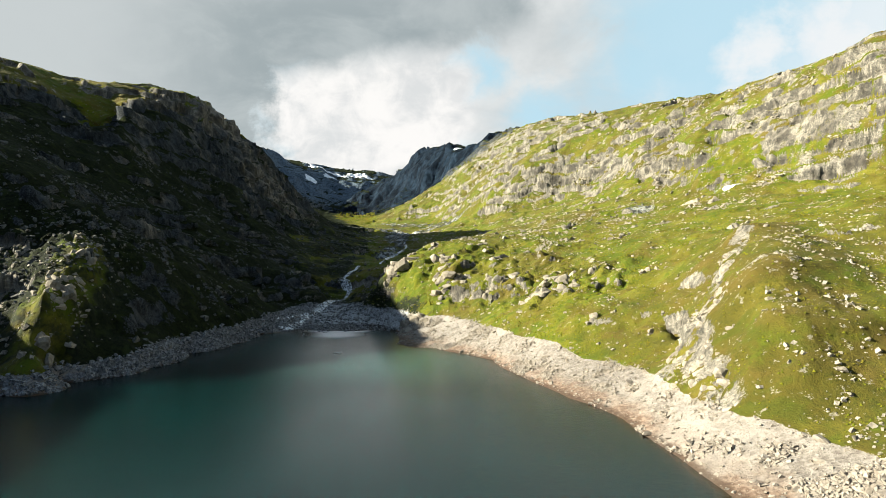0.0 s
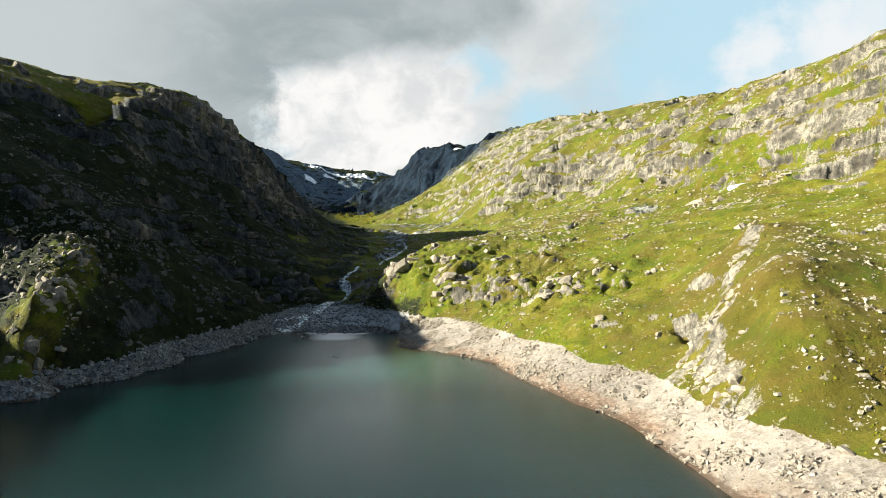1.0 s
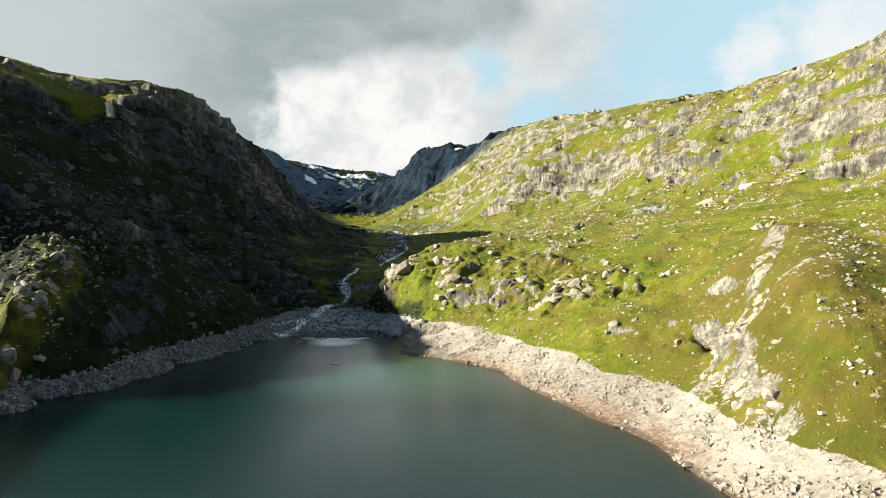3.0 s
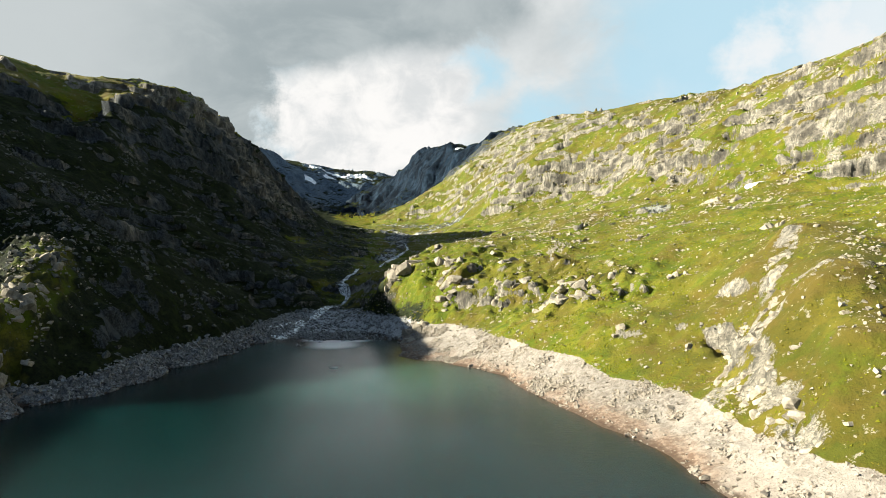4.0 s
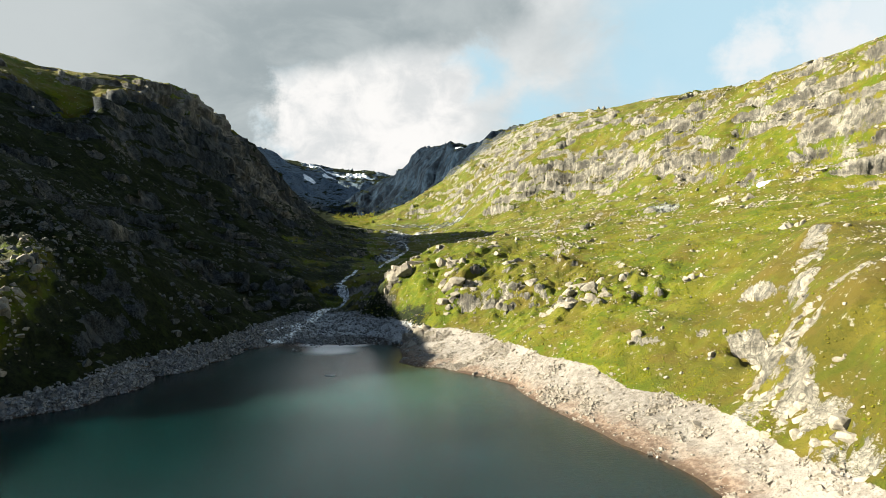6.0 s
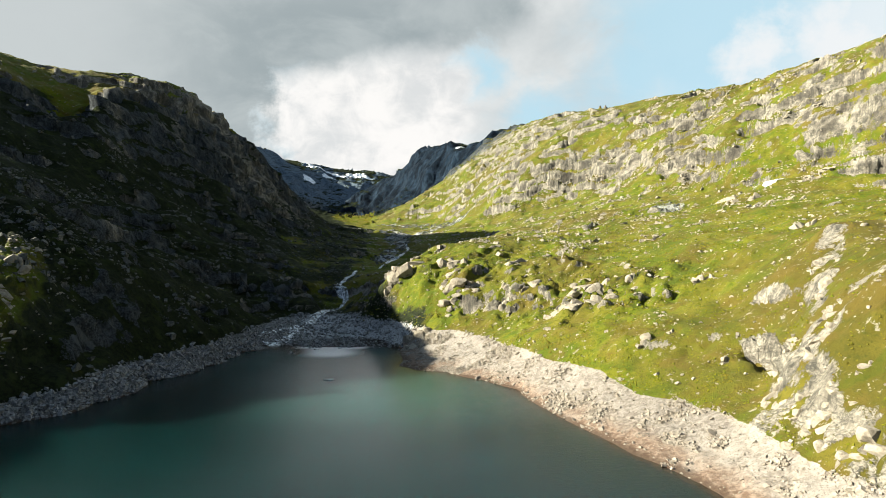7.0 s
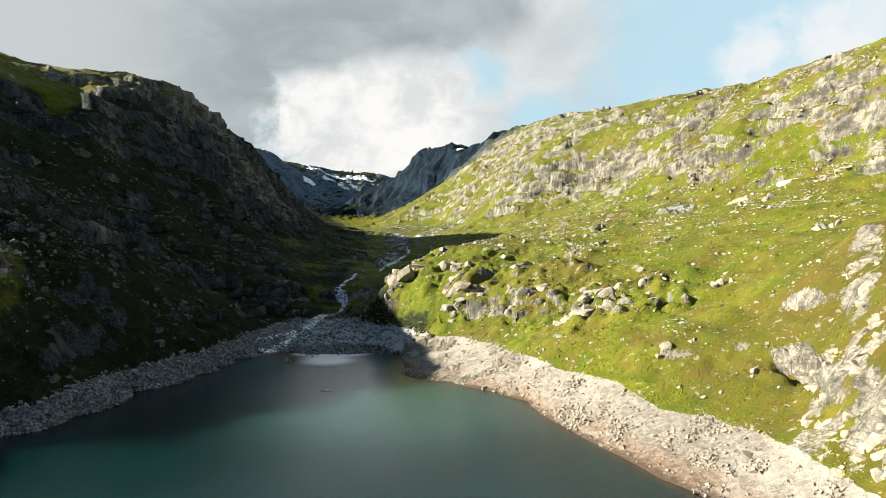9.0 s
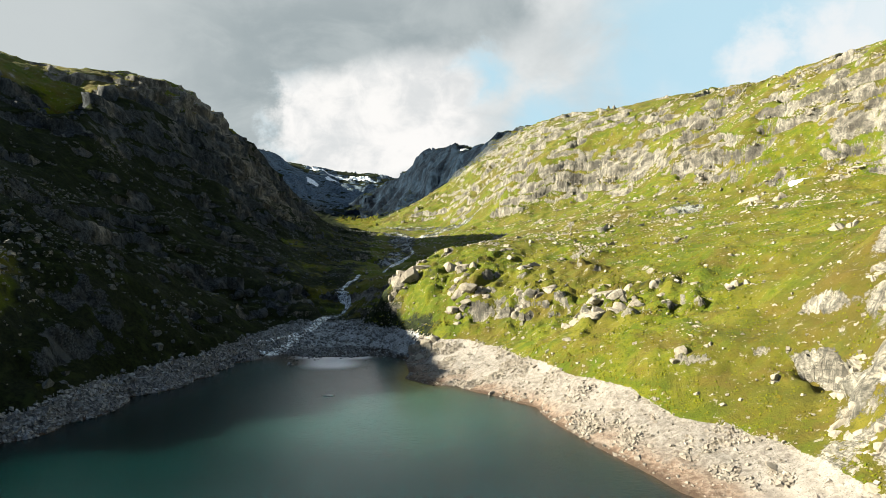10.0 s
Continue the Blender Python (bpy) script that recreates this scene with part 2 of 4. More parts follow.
    height = n.add("ShaderNodeMix", {0: is_rock, 2: soft_h, 3: stone_h}).outputs[0]
    height = n.add("ShaderNodeMix", {0: is_band, 2: height, 3: n.math("MULTIPLY", soft_h, 0.6)}).outputs[0]
    bump = n.add("ShaderNodeBump", {"Strength": 0.65, "Distance": 1.2, "Height": height})
    n.put(bsdf.inputs["Normal"], bump.outputs[0])
    return mat


def make_water_material():
    mat, n, bsdf = material("lake_water")
    pos = n.add("ShaderNodeNewGeometry").outputs["Position"]
    shallow = n.add("ShaderNodeAttribute", attribute_name="shallow").outputs["Fac"]
    murk = n.noise(pos, 0.02, 3.0, 0.5)
    deep = n.mix(n.step(murk, 0.35, 0.65), (0.0004, 0.0092, 0.0096), (0.0006, 0.0116, 0.0120))
    turbid_sheen = n.add("ShaderNodeAttribute", attribute_name="turbid_sheen").outputs["Fac"]
    deep = n.mix(turbid_sheen, deep, (0.015, 0.046, 0.043))      # milky where the stream comes in, brightened to paint in the cloud's reflection
    bed = n.mix(n.noise(pos, 0.8, 4.0), (0.030, 0.017, 0.007), (0.062, 0.038, 0.018))
    sky_glint = n.add("ShaderNodeAttribute", attribute_name="sky_glint").outputs["Fac"]      # bright sky reflection off the stream's mouth, painted pale into the water
    n.put(bsdf.inputs["Base Color"], n.mix(sky_glint, n.mix(n.math("POWER", shallow, 4.0), deep, bed), (0.72, 0.71, 0.71)))
    bsdf.subsurface_method = "BURLEY"          # light spreads under the surface
    bsdf.inputs["Subsurface Weight"].default_value = 1.0
    bsdf.inputs["Subsurface Radius"].default_value = (0.6, 1.0, 1.0)
    bsdf.inputs["Subsurface Scale"].default_value = 30.0
    bsdf.inputs["Roughness"].default_value = 0.21
    bsdf.inputs["IOR"].default_value = 1.33
    bsdf.inputs["Specular IOR Level"].default_value = 0.42
    wind = n.step(n.noise(n.vec("MULTIPLY", pos, (1.0, 0.45, 1.0)).outputs[0], 0.025, 3.0), 0.38, 0.62, (0.45, 1.0))
    wave = n.math("ADD", n.noise(n.vec("MULTIPLY", pos, (0.7, 1.2, 1.0)).outputs[0], 0.85, 3.0, 0.55),
                  n.math("MULTIPLY", n.noise(pos, 3.2, 2.0, 0.5), 0.35))
    bump = n.add("ShaderNodeBump", {"Strength": n.math("MULTIPLY", wind, 0.42), "Distance": 0.22, "Height": wave})
    n.put(bsdf.inputs["Normal"], bump.outputs[0])
    return mat


def make_boulder_material(name, light, mid, deep):
    """Lichen-spotted stone, each piece a little different."""
    mat, n, bsdf = material(name)
    pos = n.add("ShaderNodeNewGeometry").outputs["Position"]
    vary = n.add("ShaderNodeObjectInfo").outputs["Random"]
    isle = n.add("ShaderNodeNewGeometry").outputs["Random Per Island"]
    spot = n.noise(pos, 1.1, 6.0, 0.68)
    stain = n.noise(n.vec("MULTIPLY", pos, (1, 1, 0.4)).outputs[0], 0.45, 5.0, 0.6, 0.6)
    col = n.mix(n.step(spot, 0.38, 0.62), mid, light)
    col = n.mix(n.step(stain, 0.50, 0.66, (0.0, 0.75)), col, deep)
    tone = n.math("ADD", n.math("MULTIPLY", vary, 0.35), n.math("MULTIPLY", isle, 0.55))
    col = n.mix(1.0, col, n.mix(tone, (1.00, 0.98, 0.94), (0.56, 0.53, 0.49)), "MULTIPLY")
    n.put(bsdf.inputs["Base Color"], col)
    bsdf.inputs["Roughness"].default_value = 0.88
    bsdf.inputs["Specular IOR Level"].default_value = 0.2
    bump = n.add("ShaderNodeBump", {"Strength": 0.7, "Distance": 0.35, "Height": n.math("ADD", spot, stain)})
    n.put(bsdf.inputs["Normal"], bump.outputs[0])
    return mat


def make_tussock_material():
    mat, n, bsdf = material("tussock_grass")
    pos = n.add("ShaderNodeNewGeometry").outputs["Position"]
    isle = n.add("ShaderNodeNewGeometry").outputs["Random Per Island"]
    patch = n.noise(pos, 0.05, 3.0)
    col = n.mix(isle, (0.062, 0.076, 0.004), (0.118, 0.116, 0.007))
    col = n.mix(n.step(patch, 0.48, 0.62, (0.0, 0.6)), col, (0.095, 0.066, 0.011))
    n.put(bsdf.inputs["Base Color"], col)
    bsdf.inputs["Roughness"].default_value = 0.95
    bsdf.inputs["Specular IOR Level"].default_value = 0.1
    return mat


def make_stream_material():
    """White water broken by dark runs."""
    mat, n, bsdf = material("white_water")
    pos = n.add("ShaderNodeNewGeometry").outputs["Position"]
    foam = n.noise(pos, 0.55, 6.0, 0.7, 0.8)
    n.put(bsdf.inputs["Base Color"], n.mix(n.step(foam, 0.42, 0.60), (0.012, 0.020, 0.022), (0.62, 0.65, 0.66)))
    n.put(bsdf.inputs["Roughness"], n.step(foam, 0.42, 0.60, (0.12, 0.8)))
    bump = n.add("ShaderNodeBump", {"Strength": 0.6, "Distance": 0.3, "Height": foam})
    n.put(bsdf.inputs["Normal"], bump.outputs[0])
    return mat


def make_snow_material():
    mat, n, bsdf = material("old_snow")
    pos = n.add("ShaderNodeNewGeometry").outputs["Position"]
    dirt = n.noise(pos, 0.08, 5.0, 0.6)
    n.put(bsdf.inputs["Base Color"], n.mix(n.step(dirt, 0.45, 0.72), (0.80, 0.82, 0.84), (0.52, 0.52, 0.50)))
    bsdf.inputs["Roughness"].default_value = 0.7
    n.put(bsdf.inputs["Normal"], n.add("ShaderNodeBump", {"Strength": 0.4, "Distance": 0.4, "Height": dirt}).outputs[0])
    return mat


MAT_BOULDER = make_boulder_material("pale_gneiss", (0.375, 0.346, 0.290), (0.280, 0.254, 0.208), (0.105, 0.092, 0.073))
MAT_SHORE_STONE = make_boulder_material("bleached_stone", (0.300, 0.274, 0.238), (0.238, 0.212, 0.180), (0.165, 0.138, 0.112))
# scree of the western slope: gneiss darkened so its colour holds the shade
MAT_SCREE = make_boulder_material("shaded_scree", (0.140, 0.148, 0.142), (0.066, 0.070, 0.068), (0.024, 0.025, 0.026))
# shore stone again, cooled and darkened in colour for the shaded bank
MAT_SHADE_STONE = make_boulder_material("shaded_shore_stone", (0.300, 0.310, 0.320), (0.120, 0.125, 0.130), (0.030, 0.031, 0.032))
MAT_WHITE_ROCK = make_boulder_material("white_rock", (0.78, 0.77, 0.74), (0.66, 0.65, 0.62), (0.50, 0.49, 0.46))
MAT_TUSSOCK, MAT_STREAM, MAT_SNOW = make_tussock_material(), make_stream_material(), make_snow_material()
MAT_GROUND = make_terrain_material()
MAT_WATER = make_water_material()

# ---- the lie of the land: shores, ledges, ridges and the valley's bed, in metres over the lake ----
SHORE_EAST = [(-25, 322, 0), (-15, 310, 0), (-4, 307, 0), (12, 289, 0), (22, 274, 0), (28, 245, 0), (36, 220, 0),
              (42, 201, 0), (49, 186, 0), (52, 176, 0), (53, 160, 0), (56, 131, 0), (57, 119, 0), (70, 60, 0), (95, -60, 0), (120, -400, 0)]
BANK_EAST = [(-28, 395, 10), (-17, 372, 9), (1, 356, 10), (14, 335, 11), (25, 303, 12), (33, 285, 12), (40, 270, 12),
             (45, 257, 11), (49, 241, 9), (53, 229, 8), (60, 214, 7), (65, 201, 7), (66, 185, 7), (67, 166, 7),
             (69, 153, 7), (72, 135, 6), (77, 112, 6), (90, 60, 6), (115, -60, 6), (140, -400, 6)]
SHORE_WEST = [(-28, 371, 0), (-41, 389, 0), (-53, 377, 0), (-72, 377, 0), (-81, 353, 0), (-93, 370, 0), (-104, 378, 0),
              (-109, 355, 0), (-111, 299, 0), (-120, 286, 0), (-121, 251, 0), (-129, 228, 0), (-139, 219, 0),
              (-146, 200, 0), (-160, 140, 0), (-175, 40, 0), (-200, -400, 0)]
BANK_WEST = [(-157, 215, 8), (-144, 227, 9), (-134, 239, 9), (-127, 247, 9), (-126, 257, 9), (-128, 286, 11), (-122, 305, 11),
             (-115, 329, 11), (-113, 392, 11), (-107, 440, 12), (-96, 472, 12), (-80, 478, 11), (-59, 445, 11), (-41, 417, 10)]
BANK_SOUTHWEST = [(-168, 200, 8), (-180, 140, 8), (-195, 40, 8), (-220, -400, 8)]
BED = [(-60, 340, -4), (-45, 300, -9), (-50, 250, -14), (-40, 180, -18), (-30, 100, -20), (-30, 0, -20), (-30, -400, -20)]
BED_EAST = [(-25, 300, -3), (8, 265, -5), (15, 225, -6), (28, 185, -6), (38, 150, -6), (42, 100, -6)]
DELTA_BAR = [(-92, 388, 0.5), (-76, 385, 0.9), (-62, 387, 0.9), (-50, 385, 0.8), (-40, 394, 0.6)]
BED_WEST = [(-95, 330, -4), (-100, 280, -6), (-108, 240, -6), (-125, 190, -6)]
KNOLL_EDGE = [(125, 254, 60), (111, 236, 49), (97, 214, 40), (88, 199, 32), (82, 186, 24), (78, 172, 17), (74, 160, 11)]
KNOLL_FOOT = [(112, 262, 44), (99, 245, 33), (86, 226, 22), (78, 208, 15), (72, 196, 11)]
KNOLL_CREST = [(125, 254, 60), (116, 220, 53), (108, 190, 47), (97, 188, 42), (89, 168, 30), (87, 147, 21), (85, 136, 12), (92, 112, 12)]
KNOLL_BACK = [(154, 232, 62), (144, 231, 56), (128, 205, 51), (117, 183, 43), (112, 170, 36), (97, 159, 29), (98, 143, 19), (103, 125, 15), (112, 95, 13), (130, 40, 14)]
KNOLL_EAST = [(165, 200, 52), (150, 160, 36), (150, 110, 26), (170, 40, 30)]
SLOPE_LOW = [(79, 231, 21), (68, 262, 25), (52, 310, 27), (40, 340, 24), (20, 365, 25), (-5, 385, 25), (-22, 405, 24)]
SLOPE_MID = [(150, 309, 64), (118, 290, 48), (104, 298, 41), (66, 317, 34), (40, 372, 38), (1, 390, 37), (-27, 424, 38)]
HILLOCK = [(-39, 430, 40), (-30, 438, 44), (-14, 460, 55), (6, 480, 58), (24, 500, 61), (50, 540, 66)]
HILLOCK_BACK = [(-58, 470, 26), (-52, 520, 38), (-32, 560, 46), (0, 590, 54), (46, 673, 72), (30, 720, 76), (10, 800, 86)]
SLOPE_HIGH = [(230, 330, 78), (175, 390, 76), (88, 441, 58), (120, 480, 74), (195, 478, 90), (150, 560, 96), (110, 620, 90)]
CLIFF_FOOT = [(310, 340, 98), (266, 410, 99), (237, 444, 103), (221, 506, 109), (206, 560, 120), (190, 640, 130), (180, 720, 134),
              (142, 772, 136), (100, 776, 121), (62, 800, 109), (23, 900, 104), (-20, 1010, 105), (-72, 1050, 108)]
CLIFF_TOP = [(330, 350, 125), (277, 434, 124), (256, 463, 116), (232, 518, 130), (214, 571, 147), (198, 652, 147), (190, 735, 168),
             (150, 795, 180), (108, 822, 168), (74, 880, 162), (44, 980, 158), (0, 1085, 150), (-52, 1105, 138)]
UPPER_EAST = [(290, 519, 186), (260, 513, 150), (252, 620, 182), (240, 760, 218), (190, 900, 240), (110, 1050, 240), (70, 1300, 260)]
RIDGE_EAST = [(430, 200, 190), (370, 380, 200), (313, 470, 207), (319, 520, 213), (338, 596, 230), (333, 630, 233), (328, 690, 237), (322, 760, 250),
              (317, 880, 270), (293, 950, 279), (254, 1050, 293), (215, 1140, 310), (173, 1280, 325), (109, 1500, 350), (78, 1560, 338)]
BEHIND_EAST = [(600, 300, 200), (460, 620, 215), (470, 900, 240), (380, 1150, 280), (300, 1500, 310), (250, 1800, 300)]
VALLEY = [(-80, 478, 12), (-80, 505, 28), (-79, 525, 36), (-78, 580, 42), (-58, 640, 48), (-56, 720, 61), (-67, 820, 76), (-95, 950, 92),
          (-146, 1150, 110), (-216, 1400, 131), (-246, 1800, 168)]
BUTTRESS = [(-166, 276, 52), (-159, 263, 47), (-153, 241, 37), (-149, 226, 26), (-143, 210, 14)]
BUTTRESS_FOOT = [(-146, 272, 36), (-142, 256, 22), (-139, 242, 14), (-141, 228, 11)]
BUTTRESS_GULLY = [(-190, 262, 42), (-178, 248, 30), (-170, 234, 20), (-163, 220, 11)]
TALUS_WEST = [(-145, 298, 44), (-171, 308, 62), (-169, 377, 53), (-147, 371, 40), (-148, 481, 50),
              (-105, 460, 33), (-123, 600, 56), (-137, 800, 79)]
FACE_WEST = [(-269, 420, 108), (-231, 450, 90), (-201, 490, 80), (-183, 560, 76), (-155, 600, 66)]
WALL_WEST = [(-330, 470, 160), (-279, 503, 147), (-240, 570, 120), (-220, 632, 133), (-199, 715, 113), (-174, 776, 100)]
RIDGE_WEST = [(-480, 560, 240), (-421, 600, 237), (-377, 614, 226), (-342, 610, 218), (-301, 616, 209), (-267, 650, 215), (-261, 685, 213),
              (-252, 720, 202), (-229, 760, 178), (-206, 790, 149), (-187, 830, 114), (-171, 900, 97), (-163, 1000, 95)]
RIB_WEST = [(-300, 608, 207), (-294, 575, 197), (-286, 540, 178), (-280, 508, 152)]
GULLY_WEST = [(-322, 585, 190), (-316, 555, 168), (-306, 525, 148)]
# mostly unseen heights, added and raised to shade the western slope and lake
SHADE_SHOULDER_WEST = [(-352, 526, 192), (-300, 350, 132), (-300, 312, 124), (-300, 286, 112), (-255, 292, 106), (-250, 264, 62), (-400, 420, 180), (-300, 258, 78), (-230, 250, 42), (-460, 280, 90), (-320, 200, 98), (-335, 120, 112), (-320, -400, 60)]
BEHIND_WEST = [(-560, 700, 230), (-420, 760, 215), (-330, 820, 170), (-280, 900, 130), (-330, 1100, 140), (-420, 1500, 190)]
SPUR_NORTH = [(70, 1650, 345), (17, 1800, 368), (-52, 1900, 377), (-109, 2000, 376), (-172, 2100, 344), (-221, 2200, 318)]
SPUR_FOOT = [(15, 1500, 215), (-79, 1720, 206), (-173, 1880, 194), (-218, 2000, 187)]
CIRQUE_RIM = [(-900, 2100, 480), (-738, 2400, 470), (-665, 2500, 451), (-619, 2700, 439), (-565, 2800, 451), (-467, 3000, 464), (-356, 3000, 468), (-273, 3000, 440)]
CIRQUE_LEDGE = [(-569, 2300, 319), (-516, 2450, 330), (-452, 2600, 343), (-345, 2700, 368)]
CIRQUE_FOOT = [(-448, 2000, 219), (-422, 2200, 213), (-365, 2350, 215), (-295, 2400, 224)]
FAR_OUT = [(-1300, 2400, 520), (-1400, 2900, 560), (-1350, 2000, 480), (-2500, 4000, 500), (0, 4000, 420), (2500, 4000, 350), (2500, 1500, 300), (2500, -800, 150), (0, -800, -10), (-2500, -800, 150), (-2500, 1500, 450)]
LINES = [SHORE_EAST, BANK_EAST, SHORE_WEST, BANK_WEST, BANK_SOUTHWEST, BED, BED_EAST, BED_WEST, DELTA_BAR, KNOLL_EDGE, KNOLL_FOOT, KNOLL_CREST,
         KNOLL_BACK, KNOLL_EAST, SLOPE_LOW, SLOPE_MID, HILLOCK, HILLOCK_BACK, SLOPE_HIGH, CLIFF_FOOT, CLIFF_TOP, UPPER_EAST, RIDGE_EAST, BEHIND_EAST,
         VALLEY, BUTTRESS, BUTTRESS_FOOT, BUTTRESS_GULLY, TALUS_WEST, FACE_WEST, WALL_WEST, RIDGE_WEST, RIB_WEST, GULLY_WEST, SHADE_SHOULDER_WEST, BEHIND_WEST, SPUR_NORTH, SPUR_FOOT, CIRQUE_RIM,
         CIRQUE_LEDGE, CIRQUE_FOOT, FAR_OUT]
SLABS_WEST = [(-245, 700), (-225, 690), (-205, 700), (-180, 740)]      # bare grey slabs, not part of the relief
LOOSE = (TALUS_WEST, SHADE_SHOULDER_WEST, SLOPE_HIGH, SLOPE_MID, UPPER_EAST, FAR_OUT)   # scattered heights, not edges: no points between them


def along(line, gap):
    """Points along a line, about gap metres apart near the lake and wider apart far off."""
    pts = []
    for a, b in zip(line, line[1:]):
        a, b = np.array(a, float), np.array(b, float)
        room = gap * (1 + max(0.0, (a[1] - 400) / 250))
        k = max(1, int(np.hypot(*(b - a)[:2]) / room))
        pts += [a + (b - a) * i / k for i in range(k)]
    return pts + [np.array(line[-1], float)]


def anchor_points():
    pts = []
    for line in LINES:
        pts += [np.array(p, float) for p in line] if line in LOOSE else along(line, 18)
    keep = []
    for p in pts:
        if all(abs(p[0] - q[0]) + abs(p[1] - q[1]) > 2.5 for q in keep):
            keep.append(p)
    return np.array(keep)


ANCHORS = anchor_points()


def solve_surface(p):
    """Weights of a tent-kernel surface through the anchor points."""
    n = len(p)
    a = np.zeros((n + 3, n + 3))
    a[:n, :n] = -np.hypot(p[:, None, 0] - p[None, :, 0], p[:, None, 1] - p[None, :, 1]) / 100.0 - 0.012 * np.eye(n)
    a[:n, n] = 1
    a[:n, n + 1:] = p[:, :2] / 100.0
    a[n:, :n] = a[:n, n:].T
    return np.linalg.solve(a, np.append(p[:, 2], [0, 0, 0]))


WEIGHTS = solve_surface(ANCHORS)


def surface(x, y):
    """Smooth height of the land at x, y (flat arrays)."""
    out = np.empty(len(x))
    n = len(ANCHORS)
    for i in range(0, len(x), 16384):
        s = slice(i, i + 16384)
        r = (x[s, None] - ANCHORS[None, :, 0]).astype(np.float32)
        q = (y[s, None] - ANCHORS[None, :, 1]).astype(np.float32)
        r *= r
        q *= q
        r += q
        np.sqrt(r, out=r)
        out[s] = -(r @ WEIGHTS[:n].astype(np.float32)) / 100.0 + WEIGHTS[n] + (x[s] * WEIGHTS[n + 1] + y[s] * WEIGHTS[n + 2]) / 100.0
    return out


def smooth(v, lo, hi):
    t = np.clip((v - lo) / (hi - lo), 0, 1)
    return t * t * (3 - 2 * t)


def hashed(ix, iy, iz):
    h = ix * np.uint32(374761393) + iy * np.uint32(668265263) + iz * np.uint32(2246822519)
    h = (h ^ (h >> np.uint32(13))) * np.uint32(1274126177)
    return h ^ (h >> np.uint32(16))


def fade(t):
    return t * t * t * (t * (t * 6 - 15) + 10)


def perlin(x, y, z=None, seed=0):
    """Gradient noise, about -1 to 1; two- or three-dimensional."""
    f4, u4 = np.float32, np.uint32
    xf, yf = np.floor(x), np.floor(y)
    fx, fy = (x - xf).astype(f4), (y - yf).astype(f4)
    xi, yi = xf.astype(np.int32).view(u4), yf.astype(np.int32).view(u4)
    ux, uy = fade(fx), fade(fy)
    if z is None:
        layers, uz = [(u4(seed), None)], None
    else:
        zf = np.floor(z)
        fz = (z - zf).astype(f4)
        uz = fade(fz)
        zi = zf.astype(np.int32).view(u4) + u4(seed * 57)
        layers = [(zi, fz), (zi + u4(1), fz - f4(1))]
    got = []
    for zz, dz in layers:
        corner = []
        for cy in (0, 1):
            for cx in (0, 1):
                h = hashed(xi + u4(cx), yi + u4(cy), zz)
                g = ((h & u4(1023)).astype(f4) * f4(1 / 511.5) - f4(1)) * (fx - f4(cx))
                g += (((h >> u4(10)) & u4(1023)).astype(f4) * f4(1 / 511.5) - f4(1)) * (fy - f4(cy))
                if dz is not None:
                    g += (((h >> u4(20)) & u4(1023)).astype(f4) * f4(1 / 511.5) - f4(1)) * dz
                corner.append(g)
        low, high = corner[0] + (corner[1] - corner[0]) * ux, corner[2] + (corner[3] - corner[2]) * ux
        got.append(low + (high - low) * uy)
    return f4(1.5) * (got[0] if uz is None else got[0] + (got[1] - got[0]) * uz)


def fbm(x, y, size, octaves=4, seed=0, gain=0.5):
    total, amp = np.zeros_like(x), 1.0
    for o in range(octaves):
        total += amp * perlin(x / size + 17.3 * o, y / size - 9.1 * o, None, seed + o)
        amp, size = amp * gain, size * 0.5
    return total


def near_line(x, y, line, width):
    """1 on a line of (x, y, ...) points, falling to 0 at width metres."""
    d = np.full(len(x), 1e9)
    for a, b in zip(line, line[1:]):
        ax, ay, bx, by = a[0], a[1], b[0], b[1]
        t = np.clip(((x - ax) * (bx - ax) + (y - ay) * (by - ay)) / ((bx - ax) ** 2 + (by - ay) ** 2 + 1e-9), 0, 1)
        d = np.minimum(d, np.hypot(x - ax - t * (bx - ax), y - ay - t * (by - ay)))
    return 1 - smooth(d, width * 0.25, width)


def graded(stops):
    """Coordinates from stop to stop; each stop is (end, spacing there)."""
    out = [stops[0][0]]
    for (a, sa), (b, sb) in zip(stops, stops[1:]):
        while out[-1] < b - 1e-6:
            t = (out[-1] - a) / (b - a)
            out.append(min(b, out[-1] + sa + (sb - sa) * t))
    return np.array(out)


GX = graded([(-2500, 60), (-900, 14), (-460, 2.6), (-240, 1.5), (-170, 1.1), (-20, 1.1), (130, 1.0), (345, 1.35), (480, 5), (900, 30), (2500, 80)])
GY = graded([(-800, 60), (60, 12), (100, 1.3), (130, 1.0), (420, 1.1), (640, 1.5), (860, 2.2), (1300, 4.5), (1500, 6), (2050, 6), (3100, 13), (4000, 50)])


